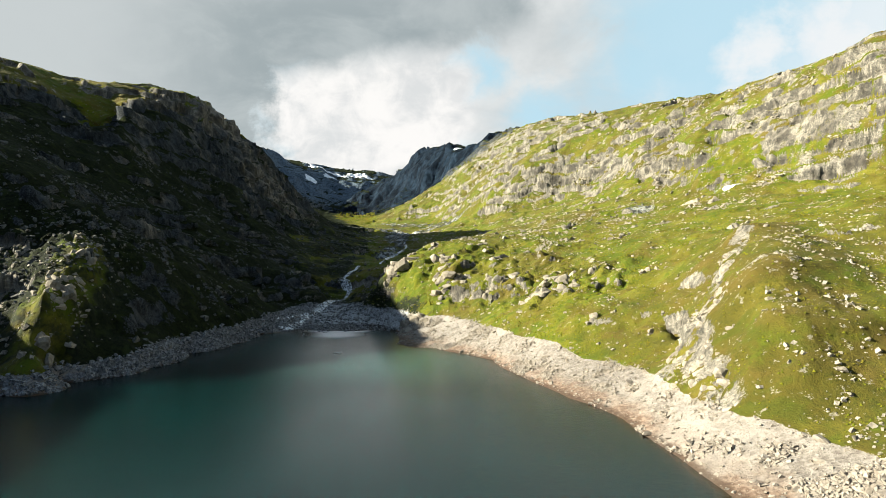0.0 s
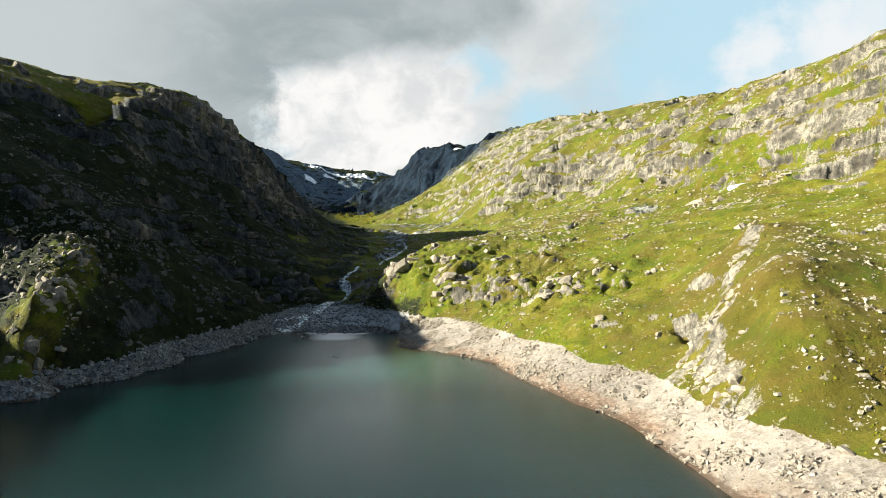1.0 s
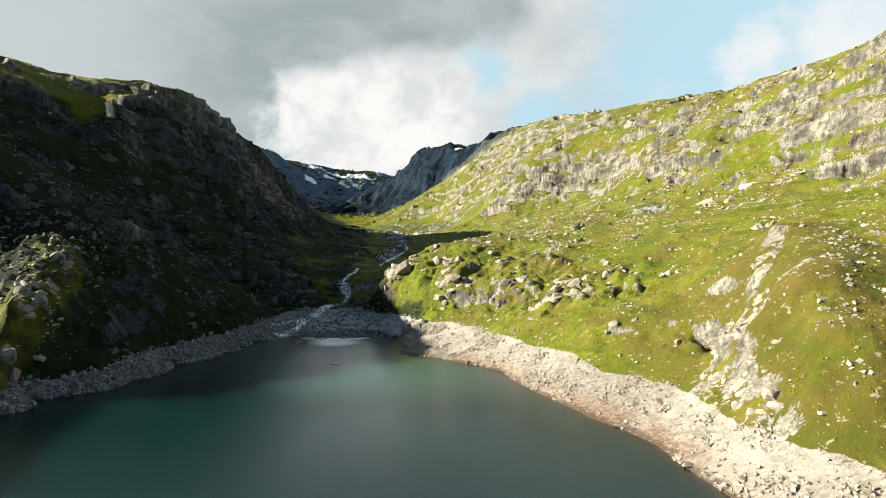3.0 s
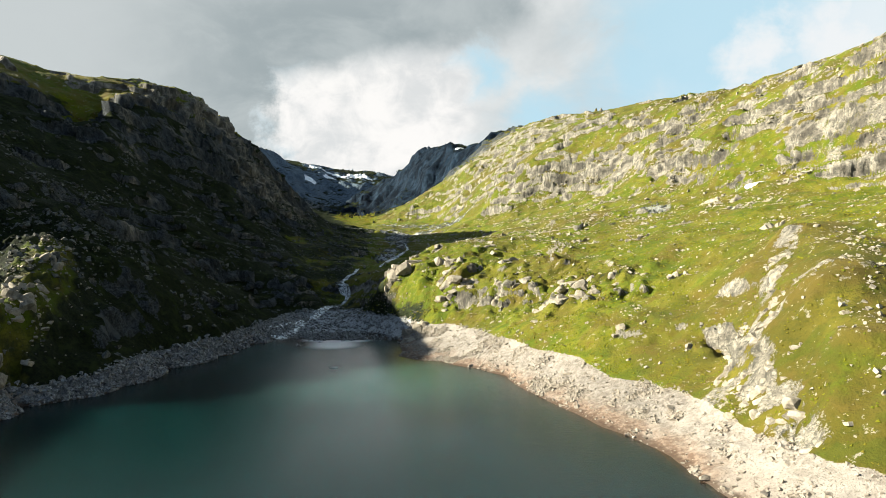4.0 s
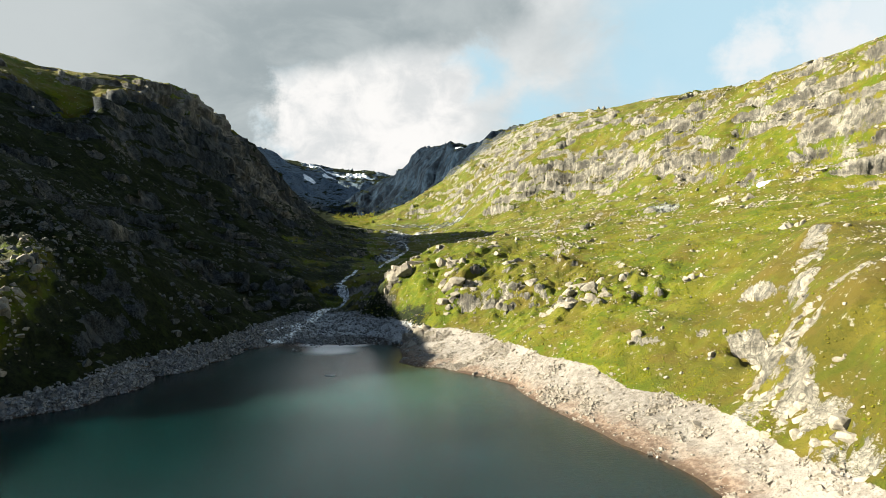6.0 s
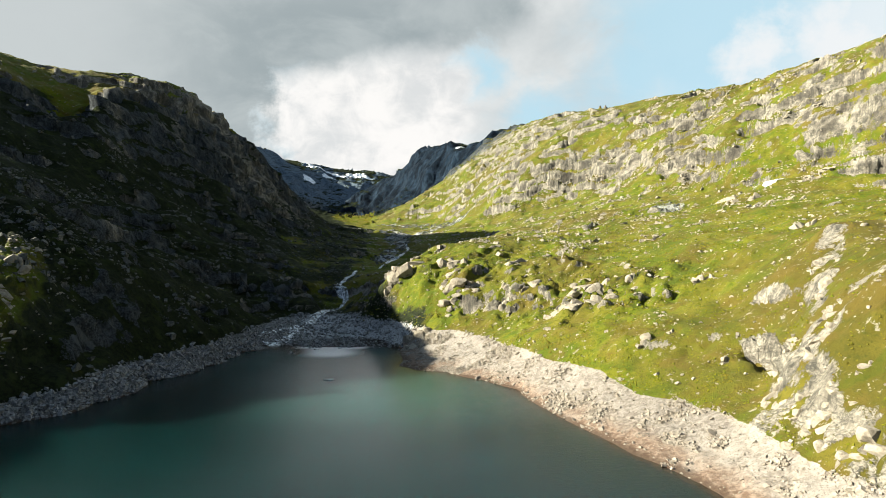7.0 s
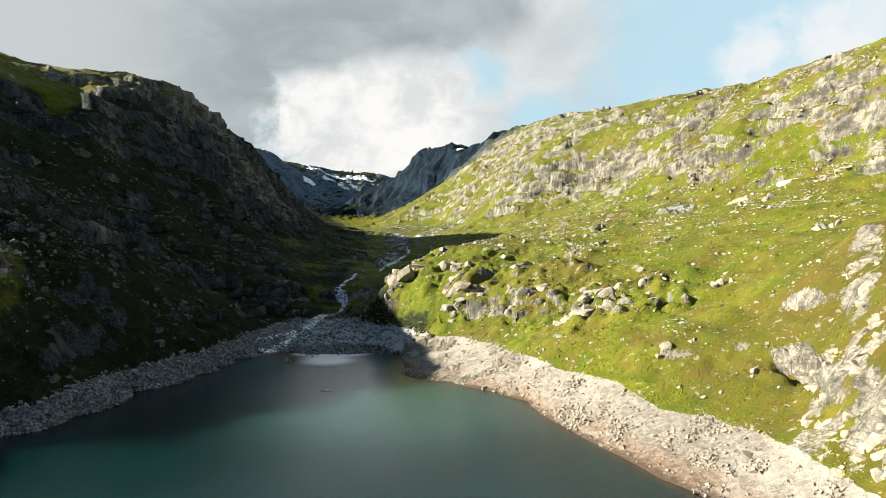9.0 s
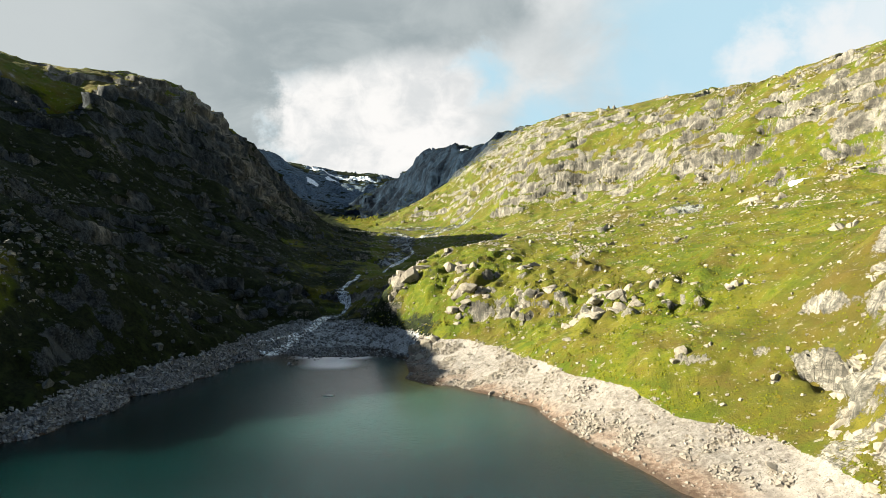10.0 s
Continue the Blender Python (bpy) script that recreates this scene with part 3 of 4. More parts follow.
def build_heights():
    gx, gy = np.meshgrid(GX, GY)
    shape = gx.shape
    x, y = gx.ravel(), gy.ravel()
    z = surface(x, y)
    far = smooth(y, 1100, 1700)
    z2 = z.reshape(shape)
    slope = np.hypot(np.gradient(z2, GY, axis=0), np.gradient(z2, GX, axis=1)).ravel()
    west = smooth(-(x + 75 + 0.07 * np.maximum(y - 480, 0)), -30, 30)
    dry_land = smooth(z, 6.0, 22.0)
    steep = smooth(slope, 0.42, 0.95)
    # broad swells and hummocks
    z = z + dry_land * (fbm(x, y, 60, 3, 3) * 2.6 * (1 + 1.2 * steep) + fbm(x, y, 17, 3, 8) * 1.15 * (1 + 0.8 * steep))
    z = z + far * fbm(x, y, 260, 4, 12) * 11 * smooth(z, 200, 330)
    humps = near_line(x, y, [(-34, 430), (8, 395), (45, 345), (68, 316)], 55) * dry_land
    z = z + humps * (5.0 * np.abs(fbm(x, y, 13, 3, 15)) - 1.2)
    crest = np.maximum(near_line(x, y, BUTTRESS, 26), near_line(x, y, [(-178, 250), (-185, 285), (-172, 300)], 34)) * dry_land
    z = z + crest * (5.0 * np.abs(fbm(x, y, 9, 3, 19)) - 1.4)
    # ledges: steps in the bedrock that follow the height, broken along their length
    upper = smooth(z, 95, 140) * (1 - west)
    ledge = np.clip(0.25 * dry_land + 0.75 * steep + 0.55 * upper + 0.35 * west * dry_land, 0, 1)
    ledge *= 1 - 0.8 * near_line(x, y, BUTTRESS, 36)
    ledge *= 1 - 0.92 * near_line(x, y, KNOLL_CREST, 42) * (y < 258)
    ledge *= smooth(fbm(x, y, 55, 3, 21), -0.35, 0.45) * (1 - 0.6 * far)
    for size, seed, share in ((19.0, 31, 0.75), (7.5, 41, 0.6)):
        size = size * (1 + 1.2 * far)
        q = (z + 0.12 * y + (7 + 7 * smooth(y, 450, 700)) * fbm(x, y, 48, 3, seed)) / size
        f = q - np.floor(q)
        share = share * (1 - (seed == 41) * smooth(y, 750, 950))      # small steps only near by
        z = z + ledge * share * size * (smooth(f, 0.52, 0.80) - f) * dry_land
    # knolls of bedrock that break through the turf
    bare = smooth(fbm(x, y, 24, 3, 51), 0.28, 0.62) * smooth(fbm(x, y, 120, 2, 55), -0.45, 0.25) * dry_land
    edge = near_line(x, y, [(124, 252), (115, 240), (104, 222), (95, 208), (87, 198), (80, 202), (75, 199), (69, 190)], 7.5)
    edge = np.maximum(edge, near_line(x, y, [(97, 204), (104, 196), (108, 191)], 7.5))
    edge = np.maximum(edge, near_line(x, y, [(80, 202), (78, 190), (76, 176), (73, 161), (71, 149)], 7.5))
    edge = np.maximum(edge, near_line(x, y, [(76, 197), (76, 186), (73, 176)], 7.5))
    edge = edge * smooth(fbm(x, y, 9, 4, 57), -0.30, 0.10)
    crag = near_line(x, y, [(60, 313), (70, 322)], 9) + near_line(x, y, [(44, 328), (40, 350), (47, 362)], 5)
    crag = np.clip(crag * smooth(fbm(x, y, 7, 2, 59), -0.55, 0.1), 0, 1)
    z = z + (bare * 1.1 + edge * 0.5 + crag * 1.0) * dry_land
    return x, y, z, shape, dict(far=far, west=west, dry_land=dry_land, bare=bare, edge=edge, crag=crag, slope=slope)


def normals_of(x, y, z, shape):
    px, py, pz = (a.reshape(shape) for a in (x, y, z))
    du = np.stack([np.gradient(a, axis=1) for a in (px, py, pz)], -1)
    dv = np.stack([np.gradient(a, axis=0) for a in (px, py, pz)], -1)
    nn = np.cross(du, dv)
    nn /= np.linalg.norm(nn, axis=-1, keepdims=True) + 1e-12
    return nn.reshape(-1, 3)


HX, HY, HZ, GRID, FIELD = build_heights()
HNORM = normals_of(HX, HY, HZ, GRID)


def rough_up():
    """Craggy relief on bare rock, pushed out along the surface; rubble on the shore. Returns the cover masks."""
    x, y, z, f = HX, HY, HZ, FIELD
    up = HNORM[:, 2]
    patchy = fbm(x, y, 9, 3, 71)
    wide = fbm(x, y, 70, 2, 75)
    fine = fbm(x, y, 5.5, 2, 73)
    knoll = near_line(x, y, KNOLL_CREST, 30) * (y < 262)
    hold = 0.24 * knoll + 0.22 * near_line(x, y, [(-48, 420), (-15, 395)], 40) + 0.18 * near_line(x, y, BUTTRESS, 26) + 0.05 * f["west"] * (y < 1000)
    rock = 0.85 * smooth(1 - up, 0.26 + hold, 0.52 + 1.25 * hold) + 0.28 * patchy + 0.34 * fine + 0.18 * wide - 0.15 + 0.10 * f["west"] * (1 - f["far"]) * smooth(z, 180, 205)
    rock = np.clip(rock + 0.70 * f["bare"] * (1 - 0.7 * knoll) + 0.6 * f["edge"] + 0.35 * f["crag"], 0, 1) * f["dry_land"]
    rock = np.maximum(rock, 0.62 * f["edge"] * smooth(z, 5.0, 8.0))
    rock = np.clip(rock + 0.08 * smooth(z, 130, 170) * (x > 0) + 0.30 * smooth(z, 165, 270) * (1 - 0.75 * smooth(x, 170, 300)) * (1 - f["west"]) * (1 - f["far"]) + 0.9 * f["far"] * smooth(1 - up, 0.02, 0.12) + 0.18 * smooth(y, 780, 980) * (1 - f["far"]) * (1 - f["west"]) * smooth(1 - up, 0.06, 0.2), 0, 1)
    rock = np.clip(rock + 0.45 * near_line(x, y, SLABS_WEST, 60) * smooth(z, 60, 90) + 0.28 * f["west"] * (1 - f["far"]) * smooth(z, 150, 195) * smooth(patchy, -0.3, 0.3), 0, 1)
    rock = np.clip(rock - 0.42 * smooth(fbm(x, y, 62, 3, 77), 0.0, 0.4) * smooth(x, 140, 200) * (y < 720), 0, 1)
    rim = 8.6 + 2.6 * smooth(y, 225, 262) - 3.2 * smooth(-x, 95, 118) + 1.0 * fbm(x, y, 22, 3, 81) + 0.35 * perlin(x / 3, y / 3)
    lakeside = (y < 520) & (z < 26)
    band = np.where(lakeside, smooth(rim - z, -1.2, 1.2), 0.0)
    fine_grid = 1 - smooth(y, 620, 1000)
    worn = lambda size, s: 2 * np.abs(perlin(x / size, y / size, z / size, s)) - 0.5      # lumps rounded by ice, creases between
    mid_grid = 1 - smooth(y, 700, 950)
    lumps = (2.4 + 3.0 * smooth(y, 700, 950)) * worn(31, 1) + 1.5 * worn(14, 2) * mid_grid + 0.6 * worn(6.5, 3) * fine_grid
    joint = perlin(x / 15, y / 15, z / 10, 4) * 2.6
    chip = perlin(x / 6.5, y / 6.5, z / 4.5, 7) * 2.2
    blocks = 1.5 * mid_grid * (np.floor(joint) + smooth(joint - np.floor(joint), 0.36, 0.64)) + 0.55 * fine_grid * (np.floor(chip) + smooth(chip - np.floor(chip), 0.36, 0.64))
    crags = (lumps + blocks) * smooth(rock, 0.25, 0.75) * (1 - 0.55 * f["edge"]) * (1 + 0.25 * f["west"]) * (1 - 0.8 * near_line(x, y, BUTTRESS, 34))
    crags = crags * (1 - f["far"]) + f["far"] * smooth(rock, 0.25, 0.75) * (9 * worn(150, 1) + 16 * perlin(x / 75, y / 75, z / 700, 3) + 10 * perlin(x / 34, y / 34, z / 900, 2))
    rubble = band * smooth(z, -0.4, 1.6) * (0.55 * perlin(x / 5, y / 5, z / 5, 5) + 0.40 * perlin(x / 2.2, y / 2.2, z / 2.2, 6))
    tuft = (1 - rock) * (1 - band) * f["dry_land"] * (0.30 * perlin(x / 3.1, y / 3.1, None, 9) + 0.45 * perlin(x / 7.3, y / 7.3, None, 10))
    push = crags + rubble + tuft
    HX[:], HY[:], HZ[:] = x + HNORM[:, 0] * push, y + HNORM[:, 1] * push, z + HNORM[:, 2] * push
    # turf holds on the treads, and slips from the risers
    tilt = normals_of(HX, HY, HZ, GRID)[:, 2]
    on_rock = smooth(rock, 0.3, 0.6)
    rock = np.clip(rock - 0.55 * on_rock * smooth(tilt, 0.80, 0.93) * (1 - 0.6 * f["edge"]) + 0.25 * smooth(0.70 - tilt, 0.0, 0.2) * f["dry_land"], 0, 1)
    rock *= 1 - 0.85 * near_line(x, y, BUTTRESS, 30) * smooth(patchy, -0.6, 0.0)
    rock *= (1 - 0.8 * near_line(x, y, GULLY_WEST, 16)) * (1 - 0.4 * near_line(x, y, [(-50, 425), (-15, 398)], 34))
    scree = smooth(fbm(x, y, 30, 3, 91), 0.05, 0.5)
    gravel = np.zeros_like(x)
    gravel += near_line(x, y, VALLEY[3:], 16 + 0.03 * np.maximum(y - 600, 0)) * (0.55 + 0.6 * fbm(x, y, 18, 3, 93)) * smooth(y, 560, 640) * (1 - 0.75 * smooth(y, 860, 960))
    gravel += near_line(x, y, [(-62, 790), (-30, 850), (10, 880), (30, 900)], 26) * (0.5 + 0.5 * patchy)
    gravel += near_line(x, y, [(-93, 1023), (-60, 990), (-30, 950), (0, 905)], 38) * (0.36 + 0.6 * patchy)
    gravel += scree * 0.55 * near_line(x, y, [(229, 483), (195, 478), (150, 520), (125, 560)], 20)
    gravel += scree * 0.20 * f["west"] * smooth(z, 14, 30) * (1 - smooth(z, 90, 130))
    gravel = np.clip(gravel, 0, 1)
    dry = np.clip(0.46 + 0.34 * fbm(x, y, 45, 3, 95) + 0.38 * near_line(x, y, KNOLL_CREST, 40) * (y < 270) + 0.12 * smooth(z, 60, 180), 0, 1)
    return np.stack([rock, band, gravel, dry], -1)


COVER = rough_up()
# heather patches on the eastern hill; near-black on the west, shade painted in
MOOR_SHADE = np.clip(FIELD["west"] * (1.0 + 0.4 * fbm(HX, HY, 40, 3, 61)) + 0.32 * fbm(HX, HY, 26, 3, 63) + 0.9 * FIELD["far"], 0, 1)
MOOR_SHADE = np.clip(MOOR_SHADE + 0.34 * near_line(HX, HY, [(-45, 425), (8, 395), (45, 345), (68, 316)], 60) * smooth(fbm(HX, HY, 13, 3, 69), -0.05, 0.4), 0, 1)
# heather on the hillock's nose, its shade painted in as well
MOOR_SHADE = np.maximum(MOOR_SHADE, 0.9 * near_line(HX, HY, [(-66, 440), (-46, 405), (-30, 384)], 26))
# painted shade eased where sun reaches: buttress, valley floor, gully, western crest
MOOR_SHADE *= 1 - np.maximum(0.40 * near_line(HX, HY, BUTTRESS_GULLY, 26), 0.55 * near_line(HX, HY, BUTTRESS, 20))
MOOR_SHADE *= 1 - 0.40 * near_line(HX, HY, [(-112, 475), (-125, 600), (-130, 800)], 48)
MOOR_SHADE *= 1 - 0.85 * near_line(HX, HY, VALLEY[7:], 75) * smooth(HY, 880, 960)
MOOR_SHADE *= (1 - 0.9 * near_line(HX, HY, GULLY_WEST, 22)) * (1 - 0.75 * FIELD["west"] * (1 - FIELD["far"]) * smooth(HZ, 172, 196))


# shade painted into the rock: western walls, and the cloud-shaded spur up the valley
SHADE_ROCK = np.clip(FIELD["west"] * (1 - FIELD["far"]) * (0.85 + 0.3 * fbm(HX, HY, 35, 3, 65)) * (1 - np.maximum(near_line(HX, HY, BUTTRESS_GULLY, 24), near_line(HX, HY, BUTTRESS, 20))) * (1 - 0.7 * smooth(HZ, 182, 204)) + 2.4 * FIELD["far"] * smooth(HX, -420, -340) * (HY < 2350) + 0.4 * fbm(HX, HY, 30, 3, 67) - 0.12, 0, 1.6)
SHADE_ROCK *= 1 - 0.38 * near_line(HX, HY, SLABS_WEST, 60)
FAN = near_line(HX, HY, [(-45, 395), (-70, 400), (-82, 465)], 42) * COVER[:, 1]
COVER[:, 1] *= 1 - FAN      # pale outwash gravel in place of shore rubble
COVER[:, 2] = np.maximum(COVER[:, 2], FAN)


# distance haze painted blue-grey into the rock round the head of the valley
FAR_HAZE = smooth(HY, 1850, 2150) * np.maximum(1 - smooth(HX, -400, -320), smooth(HY, 2300, 2400))


def height_at(px, py):
    """Height of the finished land at a place."""
    z2 = HZ.reshape(GRID)
    px, py = np.atleast_1d(np.asarray(px, float)), np.atleast_1d(np.asarray(py, float))
    i = np.clip(np.searchsorted(GX, px) - 1, 0, len(GX) - 2)
    j = np.clip(np.searchsorted(GY, py) - 1, 0, len(GY) - 2)
    u, v = (px - GX[i]) / (GX[i + 1] - GX[i]), (py - GY[j]) / (GY[j + 1] - GY[j])
    return (z2[j, i] * (1 - u) + z2[j, i + 1] * u) * (1 - v) + (z2[j + 1, i] * (1 - u) + z2[j + 1, i + 1] * u) * v


def land_piece(name, chosen, label, category):
    """The faces of the land that are chosen, as one object."""
    used = np.unique(chosen)
    back = np.zeros(len(HX), np.int64)
    back[used] = np.arange(len(used))
    faces = back[chosen]
    me = bpy.data.meshes.new(name)
    me.vertices.add(len(used))
    me.vertices.foreach_set("co", np.stack([HX[used], HY[used], HZ[used]], -1).astype(np.float32).ravel())
    me.loops.add(faces.size)
    me.loops.foreach_set("vertex_index", faces.ravel().astype(np.int32))
    me.polygons.add(len(faces))
    me.polygons.foreach_set("loop_start", np.arange(0, faces.size, 4, dtype=np.int32))
    me.polygons.foreach_set("use_smooth", np.ones(len(faces), bool))
    me.update(calc_edges=True)
    att = me.attributes.new("cover", "FLOAT_COLOR", "POINT")
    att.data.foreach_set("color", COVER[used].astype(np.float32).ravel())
    att = me.attributes.new("shade_rock", "FLOAT", "POINT")
    att.data.foreach_set("value", SHADE_ROCK[used].astype(np.float32))
    att = me.attributes.new("far_haze", "FLOAT", "POINT")
    att.data.foreach_set("value", FAR_HAZE[used].astype(np.float32))
    att = me.attributes.new("moor_shade", "FLOAT", "POINT")
    att.data.foreach_set("value", MOOR_SHADE[used].astype(np.float32))
    me.materials.append(MAT_GROUND)
    return tagged(new(name, me), label, category, "", "structure")


def build_land():
    rows, cols = GRID
    idx = np.arange(rows * cols).reshape(GRID)
    quads = np.stack([idx[:-1, :-1], idx[:-1, 1:], idx[1:, 1:], idx[1:, :-1]], -1).reshape(-1, 4)
    cx, cy, cz = HX[quads].mean(1), HY[quads].mean(1), HZ[quads].mean(1)
    axis = np.interp(cy, [0, 330, 480, 640, 950, 1400, 1800], [-40, -60, -80, -58, -95, -216, -246])
    band = (COVER[quads, 1].mean(1) > 0.5) | (FAN[quads].mean(1) > 0.3)
    floor = np.abs(cx - axis) < np.interp(cy, [500, 600, 1400], [12, 45, 90])
    far = cy > 1450
    spur = far & (cx > -235) & (cy < 2300)
    knoll = (~band) & (cy < 262) & (cx > 70) & (cx < 160) & (cx > 72 + 0.45 * np.maximum(cy - 190, 0))
    kind = np.where(band | (cz < 1), 0, np.where(far & spur, 4, np.where(far, 5, np.where(floor & (cy > 430), 0, np.where(cx < axis, 1, np.where(knoll, 3, 2))))))
    land_piece("ground", quads[kind == 0], "bleached rocky lake shore and stony valley floor", "ground")
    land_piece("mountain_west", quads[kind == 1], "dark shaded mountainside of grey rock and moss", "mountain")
    land_piece("hillside_east", quads[kind == 2], "sunlit green hillside with grey cliffs and outcrops", "hillside")
    land_piece("knoll", quads[kind == 3], "grassy knoll with a pale rock edge above shore", "hill")
    land_piece("mountain_spur", quads[kind == 4], "steep rock mountain far up the valley, cloud shade painted dark", "mountain")
    land_piece("mountain_north", quads[kind == 5], "far mountain cirque with ledges under cloud, haze painted blue-grey", "mountain")


build_land()


def build_lake():
    """The lake's surface: a fine sheet near its shores, which ends under the land."""
    xs = graded([(-420, 40), (-180, 3), (90, 3), (330, 40)])
    ys = graded([(-800, 60), (60, 6), (110, 3), (440, 3)])
    gx, gy = np.meshgrid(xs, ys)
    x, y = gx.ravel(), gy.ravel()
    depth = -surface(x, y)
    idx = np.arange(x.size).reshape(gx.shape)
    quads = np.stack([idx[:-1, :-1], idx[:-1, 1:], idx[1:, 1:], idx[1:, :-1]], -1).reshape(-1, 4)
    quads = quads[(depth[quads] > -4).any(1)]
    me = bpy.data.meshes.new("lake")
    me.from_pydata(np.stack([x, y, np.zeros_like(x)], -1).tolist(), [], quads.tolist())
    att = me.attributes.new("shallow", "FLOAT", "POINT")
    att.data.foreach_set("value", (1 - smooth(depth, 0.0, 2.6)).astype(np.float32))
    att = me.attributes.new("turbid_sheen", "FLOAT", "POINT")
    att.data.foreach_set("value", near_line(x, y, [(-66, 362), (-45, 310), (-25, 275)], 72).astype(np.float32))
    # where the painted sky reflection lies, off the delta
    att = me.attributes.new("sky_glint", "FLOAT", "POINT")
    att.data.foreach_set("value", np.maximum(near_line(x, y, [(-77, 377), (-65, 373), (-53, 377)], 10), 0.8 * near_line(x, y, [(-66, 374), (-62, 356)], 17)).astype(np.float32))
    me.materials.append(MAT_WATER)
    return tagged(new("lake", me), "dark teal mountain lake with fine ripples", "lake", "", "structure")


build_lake()

# ---- loose rock ----
RNG = np.random.default_rng(11)
CELL = np.outer(np.gradient(GY), np.gradient(GX)).ravel()     # ground area of each grid point


def add_block(bm, rng, flat, place=(0, 0, 0), size=(1, 1, 1)):
    """One angular block about 1 m across: a ball cut by a few deep planes."""
    made = bmesh.ops.create_icosphere(bm, subdivisions=2, radius=0.70)["verts"]
    turn = Euler((rng.uniform(-0.4, 0.4), rng.uniform(-0.4, 0.4), rng.uniform(0, 6.28))).to_matrix()
    for k in range(9):
        way = Vector((rng.gauss(0, 1), rng.gauss(0, 1), rng.gauss(0, 0.7))).normalized()
        if k == 0:
            way = Vector((rng.uniform(-0.3, 0.3), rng.uniform(-0.3, 0.3), 1)).normalized()
        cut = rng.uniform(0.24, 0.44)
        for v in made:
            over = v.co.dot(way) - cut
            if over > 0:
                v.co -= way * over
    for v in made:
        v.co += Vector((rng.uniform(-1, 1), rng.uniform(-1, 1), rng.uniform(-1, 1))) * 0.012
        v.co.z *= flat
        v.co = turn @ Vector((v.co.x * size[0], v.co.y * size[1], v.co.z * size[2])) + Vector(place)
        v.co.z += 0.10


def boulder_mesh(name, seed, flat=0.8):
    rng = random.Random(seed)
    bm = bmesh.new()
    add_block(bm, rng, flat)
    me = bpy.data.meshes.new(name)
    bm.to_mesh(me)
    bm.free()
    return me


def boulder_set(material_used, count, flat, seed):
    made = []
    for i in range(count):
        me = boulder_mesh("boulder", seed + i, flat)
        me.materials.append(material_used)
        made.append(me)
    return made


PALE_BLOCKS = boulder_set(MAT_BOULDER, 10, 0.78, 100)
SHORE_BLOCKS = boulder_set(MAT_SHORE_STONE, 8, 0.72, 200)
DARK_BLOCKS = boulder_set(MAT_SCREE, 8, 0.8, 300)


def put_boulder(meshes, x, y, wide, tall, label, group, name="boulder", stretch=None, sink=0.0):
    i = RNG.integers(len(meshes))
    ob = new(name, meshes[i])
    z = float(height_at(x, y)[0])
    long = stretch if stretch else RNG.uniform(0.75, 1.3)
    ob.matrix_world = (pose(x, y, z - sink - 0.14 * tall, RNG.uniform(-14, 14), RNG.uniform(-14, 14), RNG.uniform(0, 360) if not stretch else RNG.uniform(-25, 25))
                       @ Matrix.Diagonal((wide * long, wide / math.sqrt(long), tall, 1)))
    return tagged(ob, label, "boulder", group)


def build_landmark_boulders():
    """The large blocks and slabs that stand out on the eastern hill: x, y, width, height."""
    sites = [(103, 301, 7, 6), (62, 352, 8, 5), (61, 313, 14, 5), (66, 316, 6, 6), (80, 328, 8, 5), (45, 324, 8, 5),
             (37, 400, 11, 7), (26, 371, 7, 7), (12, 381, 8, 6), (-16, 361, 14, 9), (-30, 431, 15, 9), (-1, 388, 13, 5),
             (4, 416, 11, 7), (-39, 426, 5, 5), (89, 446, 8, 6), (74, 445, 6, 4), (79, 232, 3, 3), (194, 475, 16, 10),
             (203, 451, 11, 8), (159, 323, 13, 6), (71, 255, 4, 3), (62, 254, 5, 3), (47, 690, 13, 9),
             (62, 333, 15, 6), (72, 337, 9, 6), (50, 315, 11, 4), (38, 365, 9, 5), (28, 362, 7, 4), (0, 423, 12, 6), (-2, 399, 10, 5),
             (11, 384, 9, 5), (1, 382, 8, 4), (-32, 430, 9, 5), (28, 438, 8, 5), (76, 314, 9, 5), (-18, 372, 12, 7)]
    for x, y, w, h in sites:
        put_outcrop(x, y, w, h)
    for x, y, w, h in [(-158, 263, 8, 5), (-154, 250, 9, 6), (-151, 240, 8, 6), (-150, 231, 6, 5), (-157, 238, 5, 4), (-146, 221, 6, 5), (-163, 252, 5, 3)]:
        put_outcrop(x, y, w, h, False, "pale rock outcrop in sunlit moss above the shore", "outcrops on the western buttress")


